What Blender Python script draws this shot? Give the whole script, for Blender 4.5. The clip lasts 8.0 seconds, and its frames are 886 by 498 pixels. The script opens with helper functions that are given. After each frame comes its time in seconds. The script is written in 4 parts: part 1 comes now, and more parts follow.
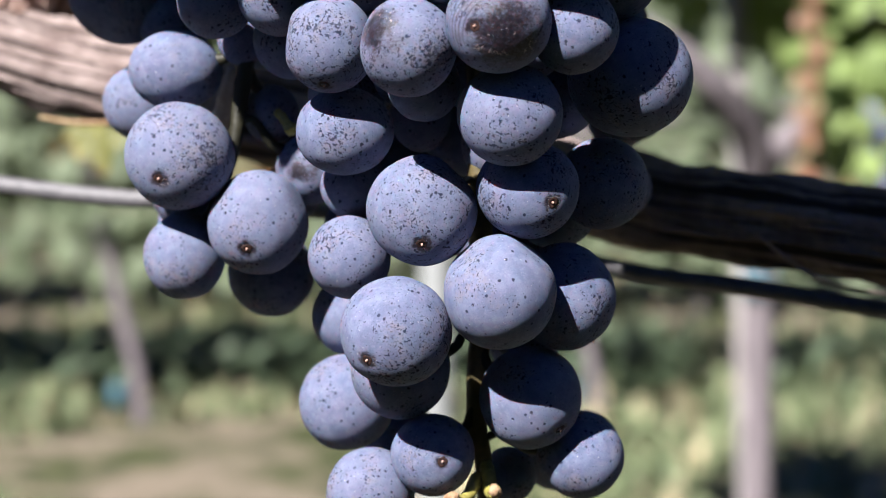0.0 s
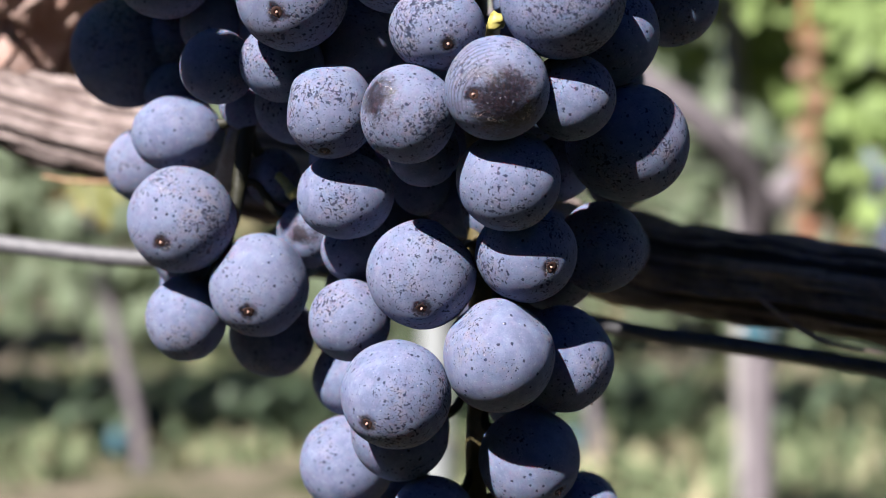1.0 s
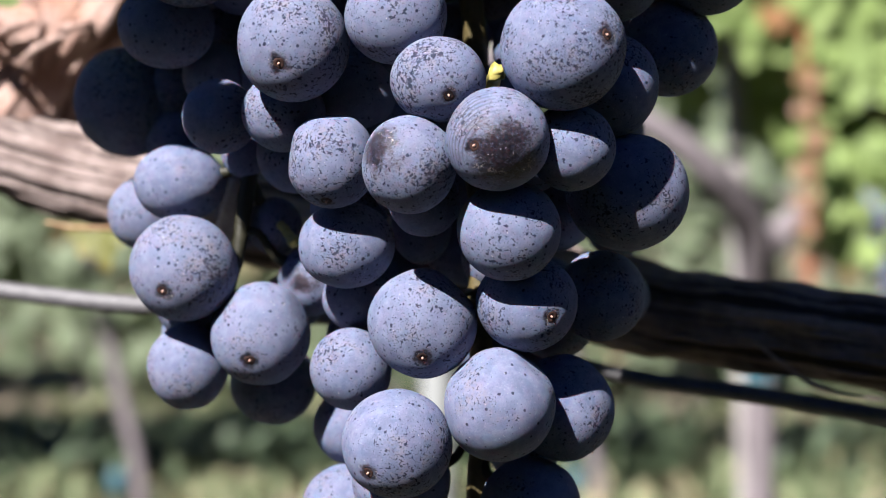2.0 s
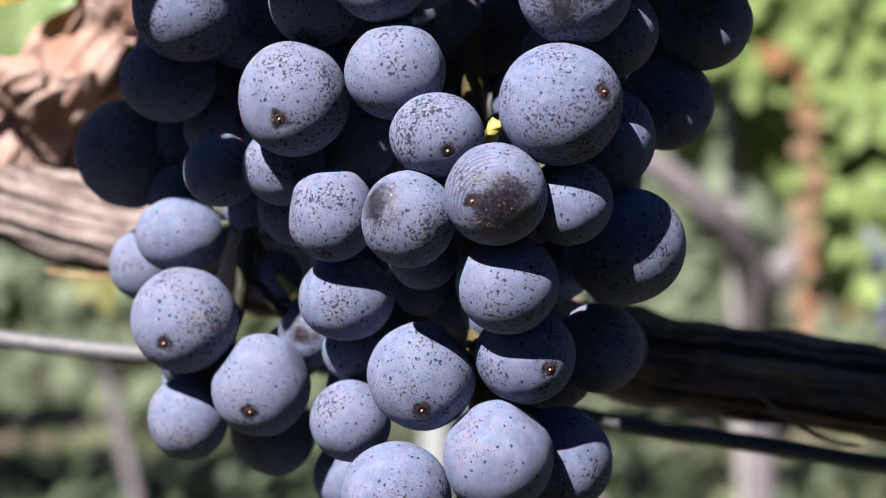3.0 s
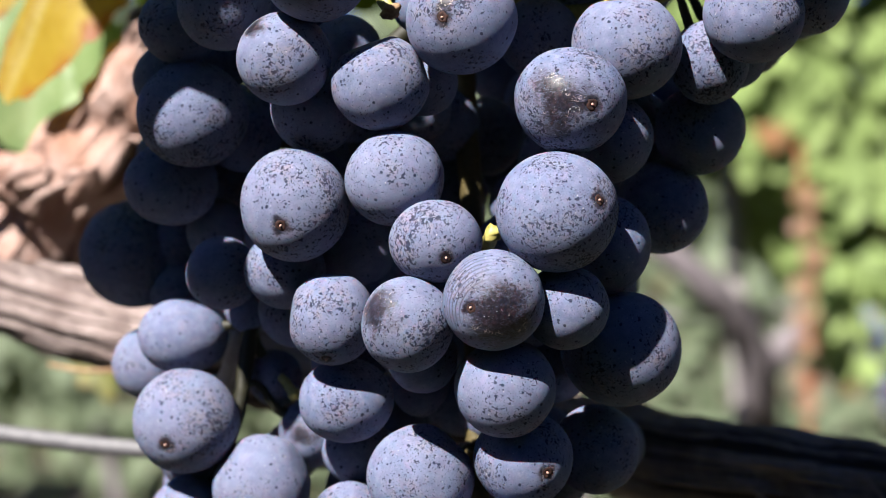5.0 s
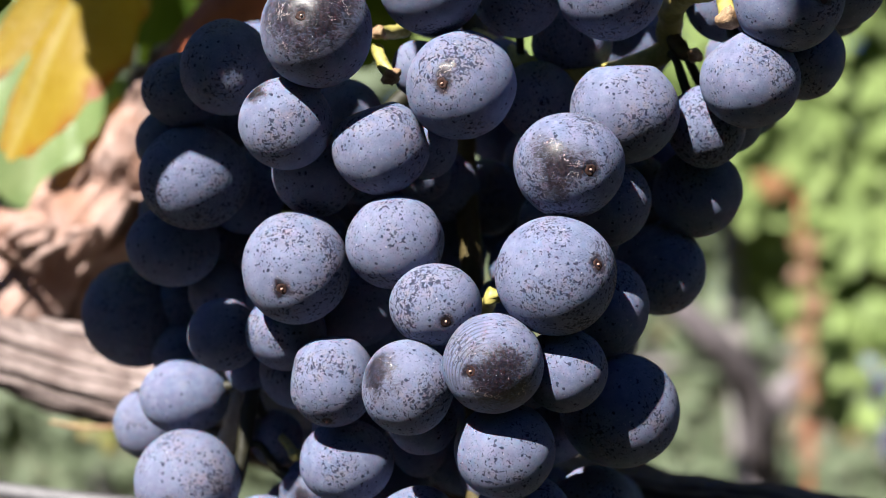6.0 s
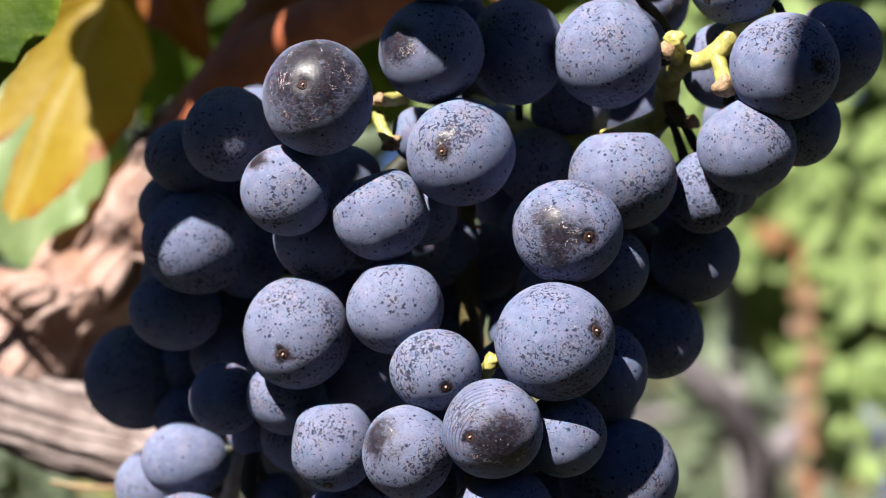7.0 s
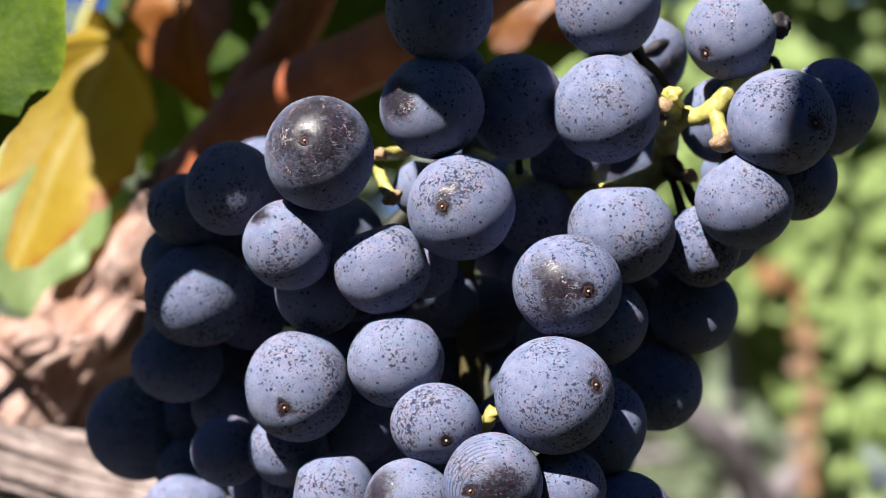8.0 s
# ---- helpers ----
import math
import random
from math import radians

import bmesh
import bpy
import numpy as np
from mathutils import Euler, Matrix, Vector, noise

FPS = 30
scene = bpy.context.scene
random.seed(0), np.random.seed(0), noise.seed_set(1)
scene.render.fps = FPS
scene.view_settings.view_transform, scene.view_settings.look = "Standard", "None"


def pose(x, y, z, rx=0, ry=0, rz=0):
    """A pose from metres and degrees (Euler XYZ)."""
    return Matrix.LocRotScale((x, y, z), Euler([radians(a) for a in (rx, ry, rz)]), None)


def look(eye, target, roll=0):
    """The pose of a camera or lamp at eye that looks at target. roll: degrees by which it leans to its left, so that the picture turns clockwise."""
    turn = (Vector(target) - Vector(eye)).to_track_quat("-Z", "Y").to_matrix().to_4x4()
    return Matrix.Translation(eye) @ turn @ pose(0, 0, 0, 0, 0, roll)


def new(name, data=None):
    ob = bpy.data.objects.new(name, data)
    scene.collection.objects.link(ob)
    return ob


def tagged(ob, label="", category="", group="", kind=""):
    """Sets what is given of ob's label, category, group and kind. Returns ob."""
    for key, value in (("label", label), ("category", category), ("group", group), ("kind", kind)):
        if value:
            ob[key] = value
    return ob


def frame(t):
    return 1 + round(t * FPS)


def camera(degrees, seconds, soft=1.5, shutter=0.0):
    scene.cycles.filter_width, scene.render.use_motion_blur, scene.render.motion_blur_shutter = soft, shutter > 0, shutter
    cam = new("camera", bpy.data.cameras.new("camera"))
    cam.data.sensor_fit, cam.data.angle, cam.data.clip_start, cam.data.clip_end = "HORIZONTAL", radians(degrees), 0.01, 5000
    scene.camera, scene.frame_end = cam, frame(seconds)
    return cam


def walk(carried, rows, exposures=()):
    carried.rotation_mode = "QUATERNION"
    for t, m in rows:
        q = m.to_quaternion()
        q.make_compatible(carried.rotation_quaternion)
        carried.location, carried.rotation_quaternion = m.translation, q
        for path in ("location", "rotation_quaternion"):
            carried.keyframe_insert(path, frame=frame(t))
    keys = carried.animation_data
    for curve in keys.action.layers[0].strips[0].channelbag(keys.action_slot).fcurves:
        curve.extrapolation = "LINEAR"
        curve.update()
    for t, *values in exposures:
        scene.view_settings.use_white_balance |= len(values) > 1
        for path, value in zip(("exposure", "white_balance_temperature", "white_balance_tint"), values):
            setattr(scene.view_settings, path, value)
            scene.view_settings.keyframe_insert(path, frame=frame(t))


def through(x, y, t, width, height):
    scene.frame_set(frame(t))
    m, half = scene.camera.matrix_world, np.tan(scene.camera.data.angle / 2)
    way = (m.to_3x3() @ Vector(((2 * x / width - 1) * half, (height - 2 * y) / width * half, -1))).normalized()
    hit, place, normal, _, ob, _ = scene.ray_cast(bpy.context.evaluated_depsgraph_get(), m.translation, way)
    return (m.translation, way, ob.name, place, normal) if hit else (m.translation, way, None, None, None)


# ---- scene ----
# The camera on its tripod head: it tilts up slowly, so that the lens also rises and draws back a little.
EYE, TILT = 0.85, -5.0
FIRST = pose(0, 0, EYE, TILT, 0, 0)
ROWS = [
    (0.0, 0.0000, 0.0000, 0.0000, 0.000, 0.000, 0.000),
    (0.5, 0.0001, -0.0013, 0.0012, 0.011, 0.670, -0.011),
    (1.0, 0.0001, -0.0028, 0.0028, 0.002, 1.481, 0.033),
    (1.5, 0.0000, -0.0033, 0.0035, 0.016, 2.130, 0.035),
    (3.0, 0.0003, -0.0065, 0.0069, 0.038, 3.922, 0.061),
    (3.5, 0.0004, -0.0076, 0.0079, 0.039, 4.489, 0.076),
    (4.0, 0.0005, -0.0085, 0.0092, 0.045, 5.037, 0.062),
    (4.5, 0.0005, -0.0098, 0.0102, 0.041, 5.657, 0.089),
    (6.0, 0.0005, -0.0138, 0.0138, 0.032, 7.785, 0.104),
    (6.5, 0.0005, -0.0154, 0.0150, 0.031, 8.599, 0.128),
    (7.0, 0.0005, -0.0167, 0.0160, 0.031, 9.381, 0.127),
    (7.5, 0.0005, -0.0178, 0.0168, 0.043, 10.024, 0.134),
    (8.0, 0.0004, -0.0194, 0.0181, 0.023, 10.618, 0.128),
]
cam = camera(28.0, 8.0, soft=0.65)
cam.data.dof.use_dof = True
cam.data.dof.focus_distance = 0.272
cam.data.dof.aperture_fstop = 17.0
walk(cam, [(t, FIRST @ pose(x, y, z, 90 + pitch, roll, yaw)) for t, x, y, z, yaw, pitch, roll in ROWS],
     exposures=[(0.0, 1.80, 6300, 13), (4.0, 1.83, 6400, 12), (8.0, 1.84, 6560, 10)])

# ---- light: late morning sun from behind the camera's left shoulder, clear sky ----
SUN_UP, SUN_LEFT = 40.0, 28.0
SUNWARD = (FIRST.to_3x3() @ Vector((-math.sin(radians(SUN_LEFT)) * math.cos(radians(SUN_UP)),
                                    -math.cos(radians(SUN_LEFT)) * math.cos(radians(SUN_UP)),
                                    math.sin(radians(SUN_UP))))).normalized()
world = bpy.data.worlds.new("sky")
scene.world = world
world.use_nodes = True
sky = world.node_tree.nodes.new("ShaderNodeTexSky")
sky.sky_type, sky.sun_disc = "NISHITA", False
sky.dust_density, sky.ozone_density = 0.0, 6.0
sky.sun_elevation = math.asin(SUNWARD.z)
sky.sun_rotation = math.atan2(SUNWARD.x, SUNWARD.y)
deep = world.node_tree.nodes.new("ShaderNodeMix")
deep.data_type, deep.blend_type = "RGBA", "MULTIPLY"
deep.inputs[0].default_value = 1.0
deep.inputs[7].default_value = (0.52, 0.78, 1.62, 1)
world.node_tree.links.new(sky.outputs[0], deep.inputs[6])
world.node_tree.links.new(deep.outputs[2], world.node_tree.nodes["Background"].inputs[0])
world.node_tree.nodes["Background"].inputs[1].default_value = 0.0170
sun_data = bpy.data.lights.new("sun", "SUN")
sun_data.energy, sun_data.angle, sun_data.color = 5.0, radians(0.53), (1.0, 0.955, 0.9)
sun = new("sun", sun_data)
sun.matrix_world = look(SUNWARD * 20, (0, 0, 0))


# ---- materials ----
class Nodes:
    """A node material and short ways to wire it."""

    def __init__(self, name):
        self.mat = bpy.data.materials.new(name)
        self.mat.use_nodes = True
        self.tree = self.mat.node_tree
        self.bsdf = self.tree.nodes["Principled BSDF"]
        self.out = self.tree.nodes["Material Output"]

    def add(self, kind, **inputs):
        node = self.tree.nodes.new("ShaderNode" + kind)
        for key, value in inputs.items():
            self.put(node, key.replace("_", " "), value)
        return node

    def put(self, node, key, value):
        socket = node.inputs[key]
        if hasattr(value, "is_linked"):
            self.tree.links.new(value, socket)
        else:
            socket.default_value = value

    def math(self, op, a, b=0.0, c=0.0):
        node = self.tree.nodes.new("ShaderNodeMath")
        node.operation = op
        for i, value in enumerate((a, b, c)):
            self.put(node, i, value)
        return node.outputs[0]

    def step(self, value, low, high):
        node = self.tree.nodes.new("ShaderNodeMapRange")
        node.interpolation_type = "SMOOTHSTEP"
        for key, v in (("Value", value), ("From Min", low), ("From Max", high)):
            self.put(node, key, v)
        return node.outputs[0]

    def mix(self, fac, a, b):
        node = self.tree.nodes.new("ShaderNodeMix")
        node.data_type = "RGBA"
        for i, value in ((0, fac), (6, a), (7, b)):
            self.put(node, i, (*value, 1) if isinstance(value, tuple) else value)
        return node.outputs[2]

    def noise(self, vector, scale, detail=2.0, rough=0.5, distort=0.0):
        node = self.add("TexNoise", Vector=vector, Scale=scale, Detail=detail, Roughness=rough, Distortion=distort)
        return node.outputs["Fac"]

    def local(self, spread=5.0, stretch=(1, 1, 1)):
        """Object coordinates, moved on at random from object to object."""
        coord = self.add("TexCoord").outputs["Object"]
        chance = self.add("ObjectInfo").outputs["Random"]
        move = self.add("VectorMath")
        move.operation = "MULTIPLY_ADD"
        self.put(move, 0, coord)
        move.inputs[1].default_value = stretch
        shift = self.math("MULTIPLY", chance, spread)
        self.put(move, 2, shift)
        return move.outputs[0], chance

    def attribute(self, name, kind="GEOMETRY"):
        node = self.tree.nodes.new("ShaderNodeAttribute")
        node.attribute_type, node.attribute_name = kind, name
        return node.outputs["Fac"]

    def bump(self, height, distance, strength=1.0):
        node = self.add("Bump", Height=height, Distance=distance, Strength=strength)
        self.put(self.bsdf, "Normal", node.outputs[0])

    def surface(self, **inputs):
        for key, value in inputs.items():
            self.put(self.bsdf, key.replace("_", " "), (*value, 1) if isinstance(value, tuple) else value)
        return self.mat


def berry_skin():
    """Blue-grey waxy bloom with rubbed flecks, dusty patches and bare, shiny spots of dark skin."""
    n = Nodes("berry_skin")
    p, chance = n.local(3.0)
    fleck = n.attribute("fleck", "OBJECT")
    rub = n.attribute("rub")
    broad = n.noise(p, 130, 2)
    middle = n.noise(p, 420, 3)
    fine = n.noise(p, 1800, 2.5, 0.55, 0.5)
    tiny = n.noise(p, 3200, 1.5)
    # small angular flecks where the bloom came off, thicker in some patches
    level = n.math("MULTIPLY_ADD", broad, -0.46, 0.915)
    level = n.math("SUBTRACT", level, n.math("MULTIPLY", fleck, 0.10))
    gone = n.step(fine, level, n.math("ADD", level, 0.014))
    pin = n.step(tiny, n.math("ADD", level, 0.01), n.math("ADD", level, 0.05))
    gone = n.math("MAXIMUM", gone, n.math("MULTIPLY", pin, 0.55))
    chip = n.add("TexVoronoi", Vector=p, Scale=1000.0, Randomness=1.0)
    chance_of = n.add("SeparateColor", Color=chip.outputs["Color"]).outputs[0]
    near_chip = n.math("SUBTRACT", chip.outputs["Distance"], n.math("MULTIPLY", fine, 0.45))
    big = n.math("MULTIPLY", n.step(near_chip, 0.06, 0.0), n.step(chance_of, n.math("ADD", level, 0.12), n.math("ADD", level, 0.14)))
    gone = n.math("MAXIMUM", gone, big)
    gone = n.math("MULTIPLY", gone, n.math("MULTIPLY_ADD", n.step(n.noise(p, 700, 2), 0.36, 0.62), 0.16, 0.84))
    # rubbed areas: most of the bloom gone, scratched
    scratch = n.noise(n.local(3.0, (1, 1, 2.0))[0], 950, 5, 0.75, 1.0)
    bare = n.step(n.math("MULTIPLY_ADD", scratch, 1.5, n.math("MULTIPLY", rub, 1.4)), 1.02, 1.58)
    line = n.noise(n.local(5.0, (1, 1, 2.2))[0], 900, 4, 0.75, 1.6)
    bare = n.math("MULTIPLY", bare, n.math("SUBTRACT", 1.0, n.math("MULTIPLY", n.step(line, 0.56, 0.66), 0.42)))
    # fine wrinkles that run round a bruise
    round_it = n.math("MULTIPLY_ADD", n.noise(p, 160, 3), 3.4, n.math("MULTIPLY", n.attribute("ring"), 62.0))
    wrinkle = n.math("MULTIPLY", n.step(n.math("SINE", round_it), 0.05, 0.85), n.attribute("fold"))
    bare = n.math("MAXIMUM", bare, n.math("MULTIPLY", wrinkle, 0.65))
    shine = bare
    gone = n.math("MAXIMUM", gone, bare)
    bloom = n.mix(n.step(middle, 0.3, 0.72), (0.087, 0.101, 0.165), (0.121, 0.136, 0.210))
    thick = n.math("MULTIPLY_ADD", n.noise(p, 900, 4, 0.7), 0.6, n.math("MULTIPLY", n.noise(p, 4200, 2, 0.6), 0.4))
    bloom = n.mix(n.math("MULTIPLY", n.step(thick, 0.50, 0.30), 0.6), bloom, (0.062, 0.068, 0.122))
    bloom = n.mix(n.math("MULTIPLY", n.step(thick, 0.50, 0.72), 0.6), bloom, (0.186, 0.200, 0.284))
    bloom = n.mix(n.math("MULTIPLY", chance, 0.35), bloom, (0.124, 0.132, 0.190))
    dust = n.math("MULTIPLY", n.step(broad, 0.47, 0.64), n.step(n.noise(p, 800, 4, 0.7), 0.42, 0.62))
    bloom = n.mix(n.math("MULTIPLY", dust, 0.42), bloom, (0.172, 0.148, 0.162))
    bloom = n.mix(n.math("MULTIPLY", n.step(rub, 0.0, 0.4), 0.45), bloom, (0.092, 0.086, 0.112))
    skin = n.mix(n.step(middle, 0.4, 0.7), (0.0075, 0.010, 0.026), (0.014, 0.014, 0.028))
    skin = n.mix(bare, skin, n.mix(n.step(fine, 0.4, 0.65), (0.0065, 0.0048, 0.0085), (0.020, 0.014, 0.021)))
    colour = n.mix(n.math("MULTIPLY_ADD", bare, 0.08, n.math("MULTIPLY", gone, 0.90)), bloom, skin)
    torn = n.math("ABSOLUTE", n.math("SUBTRACT", n.noise(n.local(4.0)[0], 330, 4, 0.65), 0.5))
    peel = n.math("MULTIPLY", n.step(torn, 0.008, 0.003), n.math("MULTIPLY", n.math("MULTIPLY", n.step(rub, 0.30, 0.40), n.step(rub, 0.68, 0.60)), n.step(n.noise(p, 260, 1), 0.52, 0.58)))
    colour = n.mix(n.math("MULTIPLY", peel, 0.85), colour, (0.34, 0.29, 0.28))
    # pale specks: dust, and tiny sparkles put into the colour
    speck = n.step(n.noise(n.local(9.0)[0], 2600, 1), 0.755, 0.785)
    colour = n.mix(n.math("MULTIPLY", speck, 0.8), colour, (0.34, 0.335, 0.37))
    rough = n.math("MULTIPLY_ADD", shine, n.math("MULTIPLY_ADD", fine, 0.45, -0.58), 0.74)
    ripple = n.math("MULTIPLY", n.math("MULTIPLY", bare, scratch), 0.35)
    n.bump(n.math("ADD", ripple, n.math("ADD", n.math("MULTIPLY", gone, -0.35), n.math("ADD", n.math("MULTIPLY", middle, 0.6), n.math("MULTIPLY", n.noise(n.local(6.0, (1, 1, 0.35))[0], 1500, 3, 0.6), 0.35)))), 0.00014, 0.6)
    return n.surface(Base_Color=colour, Roughness=rough, Diffuse_Roughness=0.0, Subsurface_Weight=0.45, Subsurface_Scale=0.0026, Specular_IOR_Level=n.math("MULTIPLY_ADD", shine, 0.22, 0.08))


def plain(name, low, high, scale, rough=0.6, bump=0.0, detail=3.0, stretch=(1, 1, 1), spec=0.4):
    n = Nodes(name)
    p, chance = n.local(7.0, stretch)
    f = n.noise(p, scale, detail, 0.6)
    g = n.noise(p, scale * 5.3, 2)
    colour = n.mix(n.step(n.math("MULTIPLY_ADD", g, 0.35, n.math("MULTIPLY", f, 0.75)), 0.35, 0.75), low, high)
    if bump:
        n.bump(f, bump, 0.8)
    return n.surface(Base_Color=colour, Roughness=rough, Specular_IOR_Level=spec)


def bark_skin(name, pale, mid, dark, scale, crack_from=0.64):
    """Grey-brown stringy bark, cracked along the wood; the strands' height comes with the mesh."""
    n = Nodes(name)
    crack = n.attribute("crack")
    p = n.add("TexCoord").outputs["Object"]
    f = n.noise(p, scale, 5, 0.65)
    g = n.noise(p, scale * 6, 3, 0.6)
    colour = n.mix(n.step(f, 0.33, 0.66), mid, pale)
    colour = n.mix(n.math("MULTIPLY", n.step(g, 0.5, 0.72), 0.5), colour, mid)
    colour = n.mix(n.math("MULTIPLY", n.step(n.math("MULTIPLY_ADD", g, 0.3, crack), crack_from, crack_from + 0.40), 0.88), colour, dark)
    n.bump(n.math("ADD", g, n.noise(p, scale * 22, 3, 0.7)), 0.0010, 0.8)
    return n.surface(Base_Color=colour, Roughness=0.85, Specular_IOR_Level=0.2)


def leaf_skin(name, low, high, vein, edge, edge_from=0.75, through=(0.3, 0.4, 0.03), part_through=0.35, spec=0.35):
    """A leaf blade: mottled, with paler veins and a margin that has turned; some light comes through."""
    n = Nodes(name)
    p, chance = n.local(2.0)
    rim, rib = n.attribute("rim"), n.attribute("rib")
    f = n.noise(p, 60, 4, 0.6)
    g = n.noise(p, 420, 3, 0.6)
    colour = n.mix(n.step(n.math("MULTIPLY_ADD", g, 0.3, n.math("MULTIPLY", f, 0.8)), 0.38, 0.74), low, high)
    colour = n.mix(n.step(n.math("MULTIPLY_ADD", n.math("SUBTRACT", f, 0.5), 0.9, rim), edge_from, edge_from + 0.22), colour, edge)
    colour = n.mix(n.math("MULTIPLY", n.step(rib, 0.35, 0.9), 0.6), colour, vein)
    n.bump(n.math("ADD", n.math("MULTIPLY", rib, -0.6), g), 0.0006, 0.6)
    n.surface(Base_Color=colour, Roughness=0.5, Specular_IOR_Level=spec)
    glow = n.add("BsdfTranslucent", Color=n.mix(0.35, colour, through))
    both = n.add("MixShader")
    both.inputs[0].default_value = part_through
    n.tree.links.new(n.bsdf.outputs[0], both.inputs[1])
    n.tree.links.new(glow.outputs[0], both.inputs[2])
    n.tree.links.new(both.outputs[0], n.out.inputs[0])
    return n.mat


def far_leaf_skin(name, dark, light, sunny, rust=0.985):
    """Leaves of the rows behind: green to yellow-green, a few turned orange, from leaf to leaf."""
    n = Nodes(name)
    chance = n.add("NewGeometry").outputs["Random Per Island"]
    f = n.noise(n.add("TexCoord").outputs["Object"], 25, 3)
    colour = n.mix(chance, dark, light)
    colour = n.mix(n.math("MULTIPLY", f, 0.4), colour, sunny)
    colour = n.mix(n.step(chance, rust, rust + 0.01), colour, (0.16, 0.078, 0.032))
    n.surface(Base_Color=colour, Roughness=0.6, Specular_IOR_Level=0.15)
    glow = n.add("BsdfTranslucent", Color=n.mix(0.3, colour, (0.32, 0.42, 0.05)))
    both = n.add("MixShader")
    both.inputs[0].default_value = 0.25
    n.tree.links.new(n.bsdf.outputs[0], both.inputs[1])
    n.tree.links.new(glow.outputs[0], both.inputs[2])
    n.tree.links.new(both.outputs[0], n.out.inputs[0])
    return n.mat


def ground_skin():
    n = Nodes("vineyard_ground")
    p = n.add("TexCoord").outputs["Object"]
    f = n.noise(p, 2.6, 5, 0.6)
    g = n.noise(p, 18, 4, 0.6)
    colour = n.mix(n.step(g, 0.35, 0.65), (0.022, 0.030, 0.012), (0.060, 0.066, 0.028))
    colour = n.mix(n.step(n.math("MULTIPLY_ADD", g, 0.25, f), 0.55, 0.72), colour, (0.15, 0.124, 0.092))
    n.bump(g, 0.03, 0.8)
    return n.surface(Base_Color=colour, Roughness=0.95, Specular_IOR_Level=0.1)


def blade_skin():
    n = Nodes("grass_blades")
    chance = n.add("NewGeometry").outputs["Random Per Island"]
    colour = n.mix(chance, (0.065, 0.092, 0.042), (0.165, 0.19, 0.10))
    colour = n.mix(n.step(chance, 0.8, 0.9), colour, (0.36, 0.30, 0.19))
    return n.surface(Base_Color=colour, Roughness=0.6, Specular_IOR_Level=0.2)


SKIN = berry_skin()
SCAR = plain("scar_cork", (0.010, 0.006, 0.006), (0.040, 0.018, 0.014), 1800, 0.8, spec=0.2)
DRIED = plain("shrivelled_skin", (0.006, 0.005, 0.007), (0.018, 0.012, 0.014), 900, 0.6, 0.0003, spec=0.3)
TIP = plain("scar_tip", (0.26, 0.14, 0.11), (0.40, 0.26, 0.21), 2500, 0.95, spec=0.0)
STALK = plain("green_stalk", (0.16, 0.15, 0.030), (0.37, 0.32, 0.095), 260, 0.5, 0.0004)
# stalks inside the bunch: their shade is put into this dark base colour
SHADED_STALK = plain("shaded_stalk", (0.008, 0.008, 0.003), (0.016, 0.015, 0.006), 200, 0.6, 0.0004)
MID_STALK = plain("olive_stalk", (0.045, 0.036, 0.013), (0.10, 0.075, 0.028), 220, 0.6, 0.0004)
CORK = plain("stalk_cork", (0.16, 0.085, 0.04), (0.32, 0.22, 0.13), 700, 0.8, 0.0004)
PALE = plain("peeled_wood", (0.38, 0.31, 0.26), (0.50, 0.45, 0.40), 300, 0.7, 0.0003)
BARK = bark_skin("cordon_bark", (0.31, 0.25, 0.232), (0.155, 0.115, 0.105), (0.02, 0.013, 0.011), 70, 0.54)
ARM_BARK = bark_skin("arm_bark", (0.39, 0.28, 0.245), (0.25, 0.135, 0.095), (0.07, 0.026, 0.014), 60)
FAR_BARK = bark_skin("trunk_bark", (0.165, 0.142, 0.150), (0.125, 0.108, 0.114), (0.075, 0.065, 0.068), 12)
CANE = plain("red_brown_cane", (0.16, 0.036, 0.014), (0.28, 0.085, 0.033), 90, 0.55, 0.0006, 4, (1, 1, 0.3))
WIRE = plain("galvanised_wire", (0.066, 0.064, 0.069), (0.108, 0.104, 0.110), 500, 0.55, 0.0002)
POST = plain("weathered_post", (0.16, 0.15, 0.145), (0.26, 0.24, 0.23), 9, 0.8, 0.004, 4, (1, 1, 0.2))
ZINC = plain("pale_galvanised_post", (0.19, 0.20, 0.195), (0.26, 0.27, 0.265), 20, 0.5, 0.0, 3, (1, 1, 0.3))
TIE = plain("teal_tie", (0.025, 0.075, 0.10), (0.045, 0.12, 0.15), 60, 0.5)
GREEN = leaf_skin("green_leaf", (0.024, 0.058, 0.005), (0.065, 0.108, 0.009), (0.13, 0.16, 0.03), (0.08, 0.09, 0.01), 1.0, (0.16, 0.21, 0.012), 0.45)
PALE_GREEN = leaf_skin("pale_green_leaf", (0.12, 0.18, 0.06), (0.20, 0.26, 0.11), (0.26, 0.30, 0.16), (0.16, 0.20, 0.06), 0.95, (0.2, 0.26, 0.05), 0.25)
YELLOW = leaf_skin("yellow_leaf", (0.31, 0.20, 0.012), (0.39, 0.28, 0.03), (0.44, 0.36, 0.10), (0.26, 0.065, 0.008), 0.88, (0.50, 0.34, 0.02), 0.58)
LIME = leaf_skin("yellow_green_leaf", (0.10, 0.105, 0.030), (0.15, 0.15, 0.045), (0.2, 0.2, 0.06), (0.16, 0.10, 0.02), 0.9, (0.25, 0.25, 0.03), 0.3)
RUST = leaf_skin("faded_rust_leaf", (0.135, 0.070, 0.036), (0.20, 0.115, 0.065), (0.24, 0.15, 0.08), (0.12, 0.06, 0.03), 0.9, (0.3, 0.15, 0.05), 0.2)
